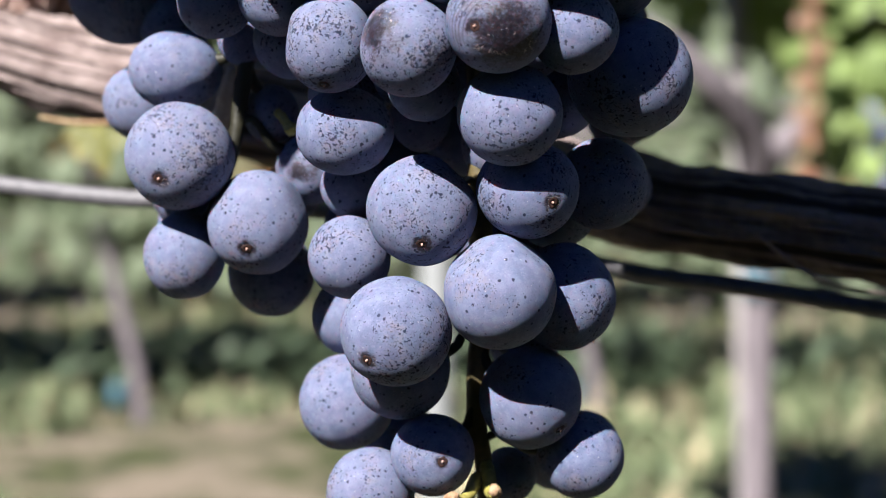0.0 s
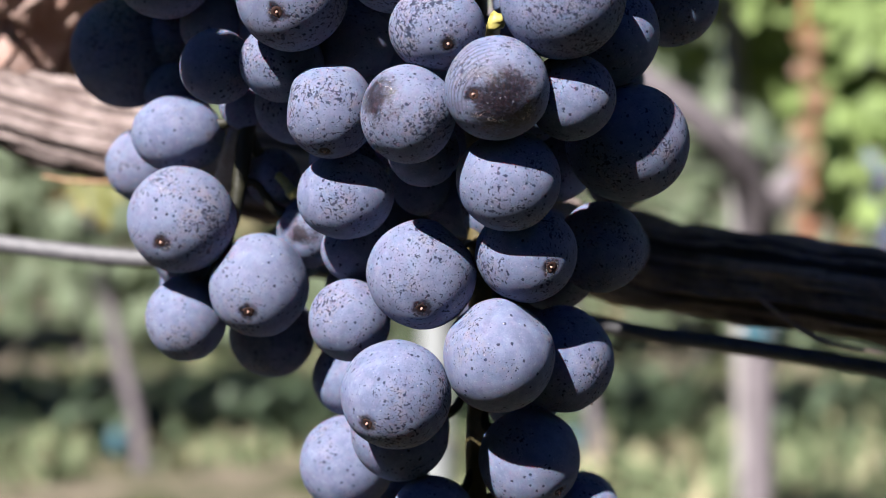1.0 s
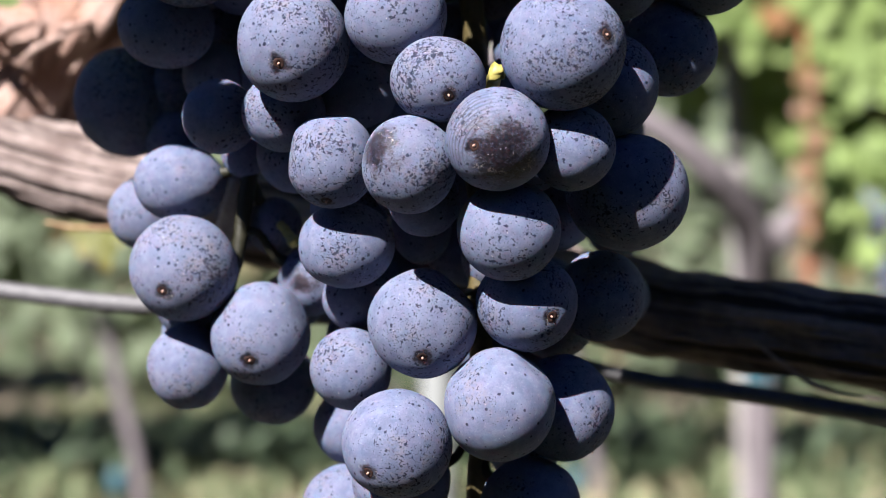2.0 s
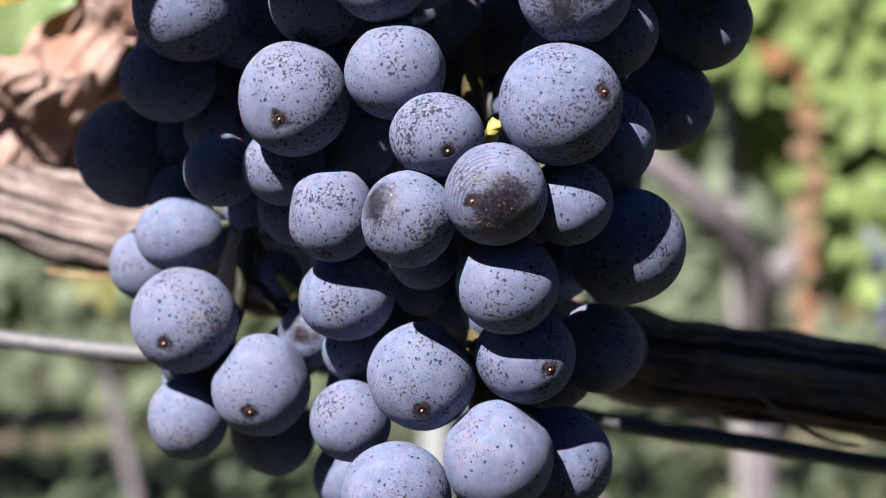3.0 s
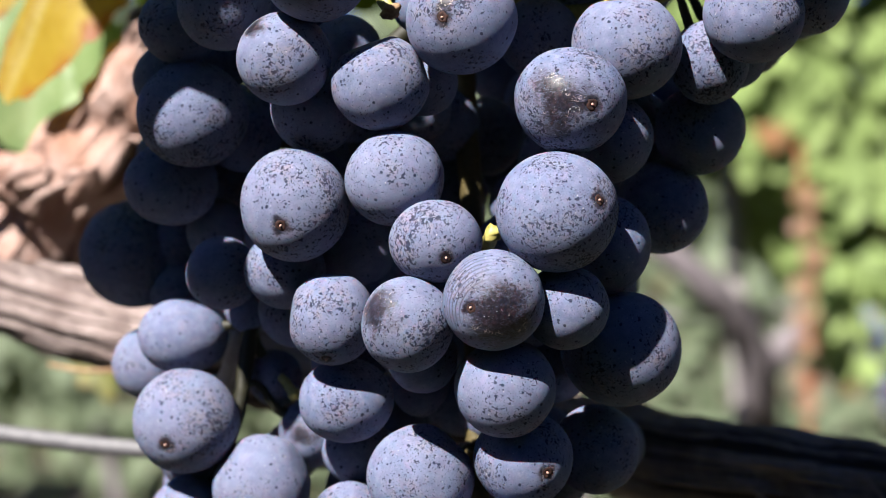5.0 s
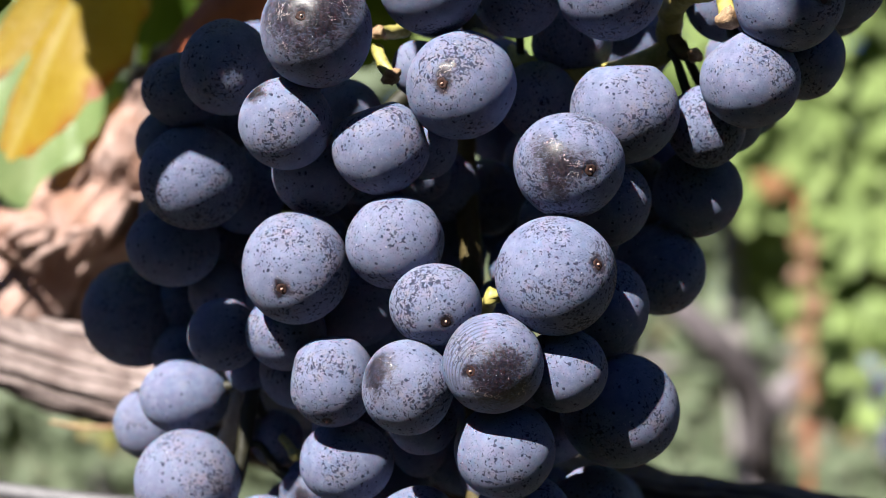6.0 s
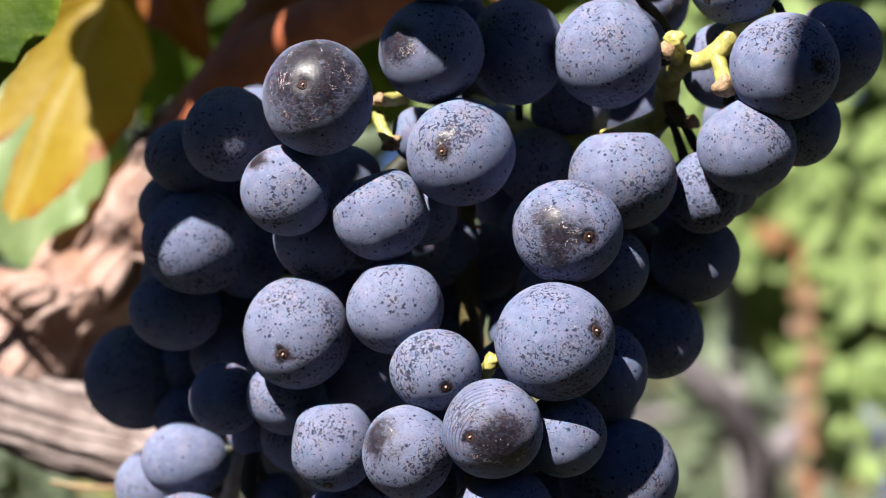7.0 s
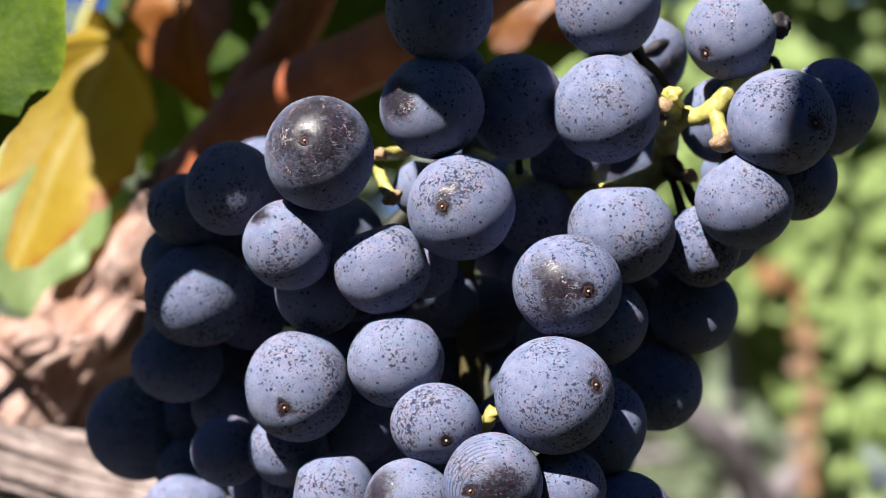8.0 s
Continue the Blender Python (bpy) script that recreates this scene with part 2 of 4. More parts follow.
BROWN = leaf_skin("rust_leaf", (0.12, 0.034, 0.005), (0.21, 0.075, 0.010), (0.24, 0.12, 0.03), (0.10, 0.03, 0.006), 0.8, (0.35, 0.12, 0.012))
FAR_LEAF = far_leaf_skin("row_leaves", (0.105, 0.155, 0.045), (0.20, 0.27, 0.090), (0.25, 0.31, 0.125))
# greyer, darker copy of row_leaves: the haze of distance is in its colour
HAZY_LEAF = far_leaf_skin("hazed_row_leaves", (0.070, 0.090, 0.054), (0.118, 0.146, 0.088), (0.155, 0.185, 0.115), 0.97)
VEINED = leaf_skin("veined_green_leaf", (0.018, 0.042, 0.003), (0.052, 0.085, 0.007), (0.11, 0.14, 0.02), (0.13, 0.17, 0.012), 0.95, (0.22, 0.30, 0.015), 0.35, 0.05)
WEED = plain("weed_leaves", (0.028, 0.046, 0.024), (0.06, 0.085, 0.042), 30, 0.6)
GROUND = ground_skin()
BLADES = blade_skin()


# ---- helpers of shape ----
SPOT = {}


def mm(x, y, z):
    """A place in the world from millimetres right, ahead and up of the first eye."""
    return FIRST @ Vector((x / 1000, y / 1000, z / 1000))


def thing(name, place, label, category, group="", kind=""):
    ob = new(name)
    ob.empty_display_size = 0.02
    ob.location = place
    SPOT[ob.name] = Vector(place)
    return tagged(ob, label, category, group, kind)


def part(name, mesh, material, parent=None, label="", place=(0, 0, 0)):
    """Links a mesh or a bmesh, built round its own place, as one object under a thing or a part."""
    if isinstance(mesh, bmesh.types.BMesh):
        data = bpy.data.meshes.new(name)
        mesh.to_mesh(data)
        mesh.free()
        mesh = data
    if material and not mesh.materials:
        mesh.materials.append(material)
    mesh.polygons.foreach_set("use_smooth", [True] * len(mesh.polygons))
    ob = new(name, mesh)
    SPOT[ob.name] = Vector(place)
    ob.location = Vector(place)
    if parent:
        ob.parent = parent
        ob.location = Vector(place) - SPOT[parent.name]
    return tagged(ob, label)


def smooth_path(points, steps=8):
    """Points with their radii, joined by a Catmull-Rom curve."""
    rows = [np.array((*p, r)) for p, r in points]
    rows = [2 * rows[0] - rows[1], *rows, 2 * rows[-1] - rows[-2]]
    out = []
    for i in range(1, len(rows) - 2):
        a, b, c, d = rows[i - 1:i + 3]
        for k in range(steps):
            t = k / steps
            out.append(0.5 * (2 * b + (c - a) * t + (2 * a - 5 * b + 4 * c - d) * t ** 2 + (3 * b - a - 3 * c + d) * t ** 3))
    out.append(rows[-2])
    return out


def tube(name, points, sides=14, steps=8, rough=0.0, grain=0.0, strands=0, seed=0.0, twist=0.0, run=3.0, gnarl=0.0):
    """A closed round tube along points [(place, radius)], relative to the first point. rough: lumps, as a part of the radius;
    strands: ridges that run along it, grain their depth. Writes how deep each place lies as the attribute crack."""
    rows = smooth_path(points, steps)
    origin = np.array(points[0][0])
    verts, faces, cracks = [], [], []
    side = None
    along = 0.0
    for i, row in enumerate(rows):
        a, b = rows[max(i - 1, 0)][:3], rows[min(i + 1, len(rows) - 1)][:3]
        way = Vector(b - a).normalized()
        if side is None:
            side = way.orthogonal().normalized()
        side = (side - way * side.dot(way)).normalized()
        other = way.cross(side)
        if i:
            along += float(np.linalg.norm(row[:3] - rows[i - 1][:3]))
        for k in range(sides):
            angle = 2 * math.pi * k / sides
            turn = angle + twist * along
            out = side * math.cos(angle) + other * math.sin(angle)
            radius, crack = row[3], 0.0
            if rough:
                spot = Vector((math.cos(turn), math.sin(turn), along / (row[3] * 2.2) + seed))
                radius *= 1 + rough * noise.noise(spot * 1.3 + Vector((seed, 0, 0)))
            if strands:
                spot = Vector((math.cos(turn) * strands / 5, math.sin(turn) * strands / 5, along / (row[3] * run) + seed * 3))
                h = noise.noise(spot) * 0.55 + noise.noise(spot * 2.3) * 0.3 + noise.noise(spot * 5.1) * 0.2 + (noise.noise(spot * 10.3) * 0.28 if sides > 200 else 0)
                radius += grain * row[3] * (h - 0.1)
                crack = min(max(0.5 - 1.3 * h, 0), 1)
            if gnarl:
                # sharp-edged folds and hollows of old wood
                spot = Vector((math.cos(turn) * 1.25, math.sin(turn) * 1.25, along / 0.045 + seed))
                fold = 1 - 2 * abs(noise.noise(spot)) + 0.5 * (1 - 2 * abs(noise.noise(spot * 2.1)))
                radius += gnarl * row[3] * (fold - 0.8)
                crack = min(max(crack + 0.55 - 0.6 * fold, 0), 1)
            verts.append(Vector(row[:3] - origin) + out * radius)
            cracks.append(crack)
    n = len(rows)
    for i in range(n - 1):
        for k in range(sides):
            m = (k + 1) % sides
            faces.append((i * sides + k, i * sides + m, (i + 1) * sides + m, (i + 1) * sides + k))
    for i, order in ((0, -1), (n - 1, 1)):
        verts.append(sum((verts[i * sides + k] for k in range(sides)), Vector()) / sides)
        cracks.append(0.2)
        for k in range(sides):
            faces.append((len(verts) - 1, i * sides + k, i * sides + (k + 1) % sides)[::order])
    mesh = bpy.data.meshes.new(name)
    mesh.from_pydata(verts, [], faces)
    mesh.attributes.new("crack", "FLOAT", "POINT").data.foreach_set("value", cracks)
    mesh.update()
    return mesh


LOBES = ((-158, 0.66), (-128, 0.66), (-100, 0.90), (-74, 0.78), (-48, 1.00), (-22, 0.84), (0, 1.14),
         (22, 0.84), (48, 1.00), (74, 0.78), (100, 0.90), (128, 0.66), (158, 0.66))


# undivided young blades, broad and narrow, and the half-withered yellow one with a torn side
OVAL = ((-158, 0.12), (-100, 0.28), (-74, 0.42), (-48, 0.64), (-22, 0.96), (0, 1.14), (22, 0.96), (48, 0.64), (74, 0.42), (100, 0.28), (158, 0.12))
LANCE = ((-158, 0.10), (-100, 0.16), (-74, 0.26), (-48, 0.46), (-22, 0.96), (0, 1.14), (22, 0.96), (48, 0.58), (74, 0.28), (100, 0.16), (158, 0.10))
TORN = ((-158, 0.12), (-73, 0.17), (-62, 0.24), (-41, 0.50), (-31, 0.73), (-22, 0.88), (-13, 1.03), (-6, 1.13), (0, 1.16), (4, 1.12),
        (7, 0.95), (9, 0.68), (11, 0.68), (14, 0.84), (18, 0.94), (25, 0.76), (36, 0.46), (60, 0.25), (158, 0.10))


def leaf_mesh(name, size, seed, fold=0.25, curl=0.35, rings=14, spokes=120, outline=LOBES, teeth=1.0):
    """A five-lobed toothed vine leaf, its stalk end at the origin, tip along +y, upper side +z. Attributes rim and rib."""
    chance = random.Random(seed)
    lobes = [(a + chance.uniform(-4, 4) * (outline is LOBES), r * (chance.uniform(0.92, 1.06) if outline is LOBES else 1)) for a, r in outline]
    verts, faces, rims, ribs = [], [], [], []
    for k in range(spokes):
        angle = -172 + 344 * k / (spokes - 1)
        radius = 0.10
        for (a, r), (b, q) in zip([(-180, 0.12)] + lobes, lobes + [(180, 0.12)]):
            if a <= angle <= b:
                t = (angle - a) / (b - a)
                t = t * t * (3 - 2 * t)
                radius = r + (q - r) * t
        tooth = abs((angle / 5.7 + seed * 0.37 + 0.8 * noise.noise(Vector((angle * 0.05, seed, 5)))) % 1 - 0.5) * 2
        radius *= 0.955 + 0.05 * teeth * tooth + 0.03 * teeth * noise.noise(Vector((angle * 0.11, seed, 2)))
        for j in range(rings + 1):
            f = j / rings
            x, y = math.sin(radians(angle)) * radius * f, math.cos(radians(angle)) * radius * f
            bend = fold * abs(x) - curl * 0.5 * (y * y + 0.7 * x * x)
            bend += 0.07 * f * math.sin(radians(angle) * 5 + seed) + 0.06 * noise.noise(Vector((x * 2.5, y * 2.5, seed)))
            verts.append((x * size, y * size, bend * size))
            rims.append(f)
            near = min(abs(angle - a) for a in (-150, -100, -47, 0, 47, 100, 150))
            width = 2.2 / max(f, 0.12)
            rib = max(0.0, 1 - near * f / (width * f + 0.6))
            fork = abs((f * 7 + near * 0.055) % 1 - 0.5) * 2
            ribs.append(max(rib, 0.55 * max(0.0, (fork - 0.86) / 0.14)))
    for k in range(spokes - 1):
        for j in range(rings):
            a, b = k * (rings + 1) + j, (k + 1) * (rings + 1) + j
            faces.append((a, b, b + 1, a + 1) if j else (a, b + 1, a + 1))
    mesh = bpy.data.meshes.new(name)
    mesh.from_pydata(verts, [], faces)
    for key, values in (("rim", rims), ("rib", ribs)):
        mesh.attributes.new(key, "FLOAT", "POINT").data.foreach_set("value", values)
    mesh.update()
    return mesh


def turned(mesh, stalk, tip, up):
    """Turns a leaf mesh so that its tip points from stalk to tip and its upper side towards up."""
    y = (Vector(tip) - Vector(stalk)).normalized()
    x = y.cross(Vector(up)).normalized()
    z = x.cross(y)
    mesh.transform(Matrix((x, y, z)).transposed().to_4x4())
    return mesh


# ---- ground ----
def ground():
    bm = bmesh.new()
    xs = [-600, -120, -30, *np.linspace(-8, 8, 41), 30, 120, 600]
    ys = [-600, -120, -20, *np.linspace(-4, 16, 61), 40, 150, 900]
    grid = [[bm.verts.new((x, y, 0.05 * noise.noise(Vector((x * 0.7, y * 0.7, 3))) if abs(x) < 9 and -5 < y < 17 else 0)) for x in xs] for y in ys]
    for j in range(len(ys) - 1):
        for i in range(len(xs) - 1):
            bm.faces.new((grid[j][i], grid[j][i + 1], grid[j + 1][i + 1], grid[j + 1][i]))
    ob = part("ground", bm, GROUND)
    tagged(ob, "dry grassy vineyard ground with bare earth patches", "ground", kind="structure")


def grass():
    """Tufts of grass and weeds between the rows."""
    chance = random.Random(5)
    verts, faces = [], []
    for tuft in range(3400):
        y = chance.uniform(2.9, 13)
        x = chance.uniform(-0.45, 0.45) * y
        if noise.noise(Vector((x * 0.8, y * 0.8, 9))) < -0.15:
            continue
        tall = chance.uniform(0.03, 0.075)
        for blade in range(11):
            a, lean = chance.uniform(0, 6.283), chance.uniform(0.6, 1.6)
            bx, by = x + chance.gauss(0, 0.05), y + chance.gauss(0, 0.05)
            w = chance.uniform(0.005, 0.013)
            dx, dy = math.cos(a), math.sin(a)
            h = tall * chance.uniform(0.6, 1.2)
            i = len(verts)
            verts += [(bx - dy * w, by + dx * w, -0.02), (bx + dy * w, by - dx * w, -0.02),
                      (bx + dx * h * lean * 0.4 + dy * w * 0.8, by + dy * h * lean * 0.4 - dx * w * 0.8, h * 0.6),
                      (bx + dx * h * lean * 0.4 - dy * w * 0.8, by + dy * h * lean * 0.4 + dx * w * 0.8, h * 0.6),
                      (bx + dx * h * lean, by + dy * h * lean, h)]
            faces += [(i, i + 1, i + 2, i + 3), (i + 3, i + 2, i + 4)]
    mesh = bpy.data.meshes.new("grass")
    mesh.from_pydata(verts, [], faces)
    tagged(part("grass", mesh, BLADES), "sparse tufts of dry and green grass between vine rows", "grass", kind="stuff")


def weeds():
    """Low broad-leaved weeds in the shade at the foot of the second row, added as a dark band."""
    chance = random.Random(31)
    verts, faces = [], []
    for k in range(2300):
        x, y = (chance.uniform(0.7, 2.0) if k % 6 == 0 else chance.uniform(-2.2, 0.7)), chance.uniform(4.85, 5.6)
        z = chance.uniform(0.0, 0.26) * (0.6 + 0.6 * noise.noise(Vector((x * 1.7, y, 4))) + 0.2)
        size = chance.uniform(0.025, 0.055)
        face = Vector((chance.gauss(0, 0.6), chance.gauss(0, 0.6), 1)).normalized()
        tip = face.orthogonal().normalized()
        side = face.cross(tip)
        spot, i = Vector((x, y, max(z, 0.01))), len(verts)
        verts += [spot - tip * size, spot - side * size * 0.45 + face * size * 0.1, spot + tip * size, spot + side * size * 0.45 + face * size * 0.1]
        faces += [(i, i + 1, i + 2), (i, i + 2, i + 3)]
    mesh = bpy.data.meshes.new("weeds")
    mesh.from_pydata(verts, [], faces)
    tagged(part("weeds", mesh, WEED), "low dark green weeds at the foot of the vines", "weeds", kind="stuff")


# ---- the vine rows behind ----
def crown_mesh(seed, low, high, count, length=1.25, big=1.0, gap=-0.38, limb=False):
    """A hedge-like wall of lobed leaves on every side of the trellis wires."""
    chance = random.Random(seed)
    shape = [(0, 0), (0.36, -0.10), (0.52, 0.20), (0.42, 0.40), (0.44, 0.66), (0.20, 0.80), (0, 1.0),
             (-0.20, 0.80), (-0.44, 0.66), (-0.42, 0.40), (-0.52, 0.20), (-0.36, -0.10)]
    verts, faces = [], []
    for k in range(count):
        z = low + (high - low) * chance.random() ** 0.85
        x = chance.uniform(-length / 2, length / 2)
        side = -1 if chance.random() < 0.6 else 1
        depth = 0.20 * (0.75 + 0.6 * noise.noise(Vector((x * 2.2, z * 2.2, seed))))
        y = side * depth * chance.uniform(0.25, 1.0)
        if noise.noise(Vector((x * 2.6 + seed, y * 2, z * 2.6))) < gap:
            continue
        z += 0.10 * noise.noise(Vector((x * 3, seed, 0)))
        if limb and ((abs(x + 0.05) < 0.04 and z < 1.02) or (x < 0.05 and z < (1.00 if y < -0.05 else 0.90) - 0.75 * x)):
            continue
        size = chance.uniform(0.05, 0.115) * big
        face = Vector((chance.gauss(0, 0.45), side, chance.uniform(0.0, 1.0))).normalized()
        tip = Vector((chance.gauss(0, 0.5), 0, -1))
        tip = (tip - face * tip.dot(face)).normalized()
        turn = Matrix((tip.cross(face), tip, face)).transposed()
        base = len(verts)
        verts.append(tuple(Vector((x, y, z)) + turn @ Vector((0, size * 0.35, -size * 0.08))))
        for px, py in shape:
            verts.append(tuple(Vector((x, y, z)) + turn @ Vector((px * size, py * size, size * (0.22 * abs(px) - 0.12 * py * py)))))
        m = len(shape)
        faces += [(base, base + 1 + i, base + 1 + (i + 1) % m) for i in range(m)]
    mesh = bpy.data.meshes.new("crown")
    mesh.from_pydata(verts, [], faces)
    return mesh


def row_vine(place, crowns, lean=0.0, tie=0.6, fork=False, seed=0, leaf=None):
    x, y = place
    vine = thing("row_vine", (x, y, 0), "old grapevine with grey trunk and dense green leaves", "vine", "vines of the rows behind")
    head = 0.78 if fork else 0.72
    stout = 1.12 if fork else 1.0
    trunk = [((x - lean, y, -0.05), 0.025 * stout), ((x - lean * 0.9, y, 0.10), 0.020 * stout), ((x - lean * 0.4, y, 0.35), 0.017 * stout), ((x, y, 0.56), 0.019 * stout), ((x - 0.01, y - 0.02, head), 0.024 * stout)]
    part("trunk", tube("trunk", trunk, 12, 6, 0.35, 0.22, 7, seed), FAR_BARK, vine, "rough grey-brown trunk", trunk[0][0])
    if fork:
        arm = [((x - 0.01, y - 0.04, 0.70), 0.026), ((x - 0.035, y - 0.10, 0.79), 0.025), ((x - 0.09, y - 0.15, 0.86), 0.022), ((x - 0.19, y - 0.17, 0.93), 0.019), ((x - 0.40, y - 0.12, 1.02), 0.016)]
    else:
        arm = [((x, y, head - 0.03), 0.024), ((x - 0.1, y, head + 0.06), 0.020), ((x - 0.35, y, head + 0.09), 0.016), ((x - 0.6, y, head + 0.10), 0.012)]
    part("arm", tube("arm", arm, 10, 6, 0.3, 0.2, 7, seed + 3), FAR_BARK, vine, "", arm[0][0])
    arm = [((x, y, head - 0.03), 0.022), ((x + 0.12, y, head + 0.05), 0.018), ((x + 0.6, y, head + 0.09), 0.012)]
    part("arm", tube("arm", arm, 10, 6, 0.3, 0.2, 7, seed + 5), FAR_BARK, vine, "", arm[0][0])
    band = [((x - lean * 0.4 * (tie < 0.5), y, tie - 0.030), 0.0215 * stout), ((x - lean * 0.4 * (tie < 0.5), y, tie + 0.030), 0.022 * stout)]
    part("tie", tube("tie", band, 14, 3), TIE, vine, "teal plastic tie round the trunk", band[0][0])
    leaves = crowns[seed % len(crowns)]
    tagged(part("crown", leaves, leaf or FAR_LEAF, vine, "sunlit green and yellow-green leaves", (x, y, 0)), kind="stuff")


def row_post(x, y, high, thick, seed, skin=POST, lean=0.0):
    post = thing("trellis_post", (x, y, 0), "weathered grey trellis post set in the ground", "post", "trellis posts")
    pole = [((x, y, -0.1), thick), ((x + 0.004 - lean * 0.5, y, high * 0.5), thick * 0.97), ((x - lean, y, high), thick * 0.95)]
    part("pole", tube("pole", pole, 12, 8, 0.08 if skin == POST else 0.01, 0.05 if skin == POST else 0.0, 5, seed), skin, post, "", pole[0][0])
    part("cap", tube("cap", [((x - lean, y, high), thick * 1.05), ((x - lean, y, high + 0.015), thick * 0.7)], 12, 2), skin, post, "", (x - lean, y, high))


def far_bunch(x, y, z, size, seed):
    """A small dark bunch on a vine of the next row."""
    chance = random.Random(seed)
    ob = thing("far_grape_bunch", (x, y, z), "small dark blue grape bunch hanging in the next row", "grapes", "bunches in the next row")
    verts, faces = sphere(2)
    mesh = bpy.data.meshes.new("berry_far")
    mesh.from_pydata([v * 0.0095 for v in verts], [], faces)
    for k in range(46):
        f = chance.random()
        r = 0.042 * (1 - 0.72 * f) * size
        a = chance.uniform(0, 6.283)
        part("berry", mesh, SKIN, ob, "", (x + math.cos(a) * r, y + math.sin(a) * r, z - 0.13 * f * size))
    part("stalk", tube("stalk", [((x, y, z + 0.05), 0.003), ((x, y, z - 0.06), 0.002)], 8, 3), STALK, ob, "", (x, y, z + 0.05))


def far_leaves(x, y, low, high, count, seed):
    """A shoot of the next row whose leaves have turned rusty orange."""
    chance = random.Random(seed)
    shoot = thing("autumn_shoot", (x, y, low), "vine shoot with rusty orange leaves in the next row", "vine shoot", "turned shoots")
    stem = [((x, y, low - 0.05), 0.005), ((x + 0.006, y + 0.02, (low + high) / 2), 0.004), ((x, y + 0.05, high + 0.05), 0.003)]
    part("stem", tube("stem", stem, 8, 6), CANE, shoot, "", stem[0][0])
    for k in range(count):
        z = low + (high - low) * (k + 0.5) / count
        spot = Vector((x + chance.gauss(0, 0.006), y + chance.uniform(-0.02, 0.02), z))
        tip = spot + Vector((chance.uniform(-0.5, 0.5), -0.4, -1))
        mesh = turned(leaf_mesh("leaf", chance.uniform(0.016, 0.024), seed * 40 + k, 0.3, 0.5, 6, 50), spot, tip, (chance.uniform(-0.7, 0.3), -1, 0.4))
        part("leaf", mesh, RUST, shoot, "rusty orange leaf", spot)


# ---- the vine that carries the bunch ----
def near_vine():
    vine = thing("grapevine", (-0.50, 0.56, 0), "old grapevine arm with peeling bark above the bunch", "vine")
    line = [(mm(-330, 500, 118), 0.0115), (mm(-210, 455, 88), 0.0110), (mm(-105, 428, 49), 0.0108), (mm(-70, 415, 38), 0.0106), (mm(-10, 394, 23), 0.0100),
            (mm(43.5, 372, 10), 0.0095), (mm(89.5, 357, 2), 0.0092), (mm(175, 334, -15), 0.0088), (mm(305, 305, -36), 0.0082)]
    trunk = [(Vector((-0.50, 0.56, -0.05)), 0.034), (Vector((-0.49, 0.56, 0.3)), 0.028), (Vector((-0.47, 0.55, 0.7)), 0.026), (Vector((-0.42, 0.53, 0.88)), 0.022), (mm(-330, 500, 118), 0.0125)]
    part("trunk", tube("trunk", trunk, 20, 10, 0.3, 0.2, 9, 1.0), BARK, vine, "", trunk[0][0])
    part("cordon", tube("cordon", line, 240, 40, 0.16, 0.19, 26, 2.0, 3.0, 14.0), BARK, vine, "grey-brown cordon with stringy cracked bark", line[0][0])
    knob = [(mm(-160, 455, 62), 0.010), (mm(-128, 446, 58), 0.0145), (mm(-106, 440, 63), 0.0155), (mm(-90, 428, 78), 0.0155), (mm(-74, 417, 94), 0.0130), (mm(-64, 405, 109), 0.0100), (mm(-56, 396, 117), 0.006)]
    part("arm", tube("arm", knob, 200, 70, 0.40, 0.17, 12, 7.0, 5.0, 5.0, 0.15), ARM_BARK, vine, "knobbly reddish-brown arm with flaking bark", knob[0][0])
    chance = random.Random(8)
    for k in range(9):
        # loose flakes of bark lifting from the arm
        at = Vector((-112 + 46 * k / 8, 412 - 3 * chance.random(), 66 + 34 * k / 8 + chance.uniform(-13, 12)))
        way = Vector((chance.uniform(0.3, 1), chance.uniform(-0.3, 0), chance.uniform(-0.4, 0.9))).normalized() * chance.uniform(11, 19)
        flake = [(mm(*at), 0.0006), (mm(*(at + way * 0.5 + Vector((0, -2.2, 0.6)))), chance.uniform(0.0008, 0.0014)), (mm(*(at + way)), 0.0005)]
        part("bark_flake", tube("bark_flake", flake, 12, 8, 0.6, 0.35, 9, float(k)), ARM_BARK, vine, "", flake[0][0])
    spur = [(mm(-96, 418, 74), 0.008), (mm(-110, 416, 77), 0.0055), (mm(-124, 412, 76), 0.003)]
    part("spur", tube("spur", spur, 30, 12, 0.5, 0.35, 8, 11.0, 10.0), ARM_BARK, vine, "dry broken spur", spur[0][0])
    # crown out of sight, added to block sky and keep sun off the ground
    leaves = crown_mesh(77, 1.30, 1.95, 900, 1.1)
    tagged(part("crown", leaves, FAR_LEAF, vine, "unseen leafy shoots added above the bunch for shade", (-0.06, 0.56, 0)), kind="stuff")
    cane = [(mm(-62, 400, 110), 0.0072), (mm(-49, 391, 126), 0.0066), (mm(-39, 388, 142), 0.0062), (mm(-30, 386, 158), 0.0060), (mm(-10, 384, 210), 0.0056), (mm(5, 380, 280), 0.0052)]
    part("cane", tube("cane", cane, 26, 12, 0.12, 0.06, 8, 4.0), CANE, vine, "smooth red-brown shoot", cane[0][0])
    cane = [(mm(-62, 398, 111), 0.0068), (mm(-47, 386, 125), 0.0070), (mm(-28, 373, 131), 0.0074), (mm(-10, 358, 135), 0.0072), (mm(6, 350, 141), 0.0066), (mm(30, 345, 154), 0.0062), (mm(120, 335, 190), 0.0056), (mm(260, 320, 235), 0.005)]
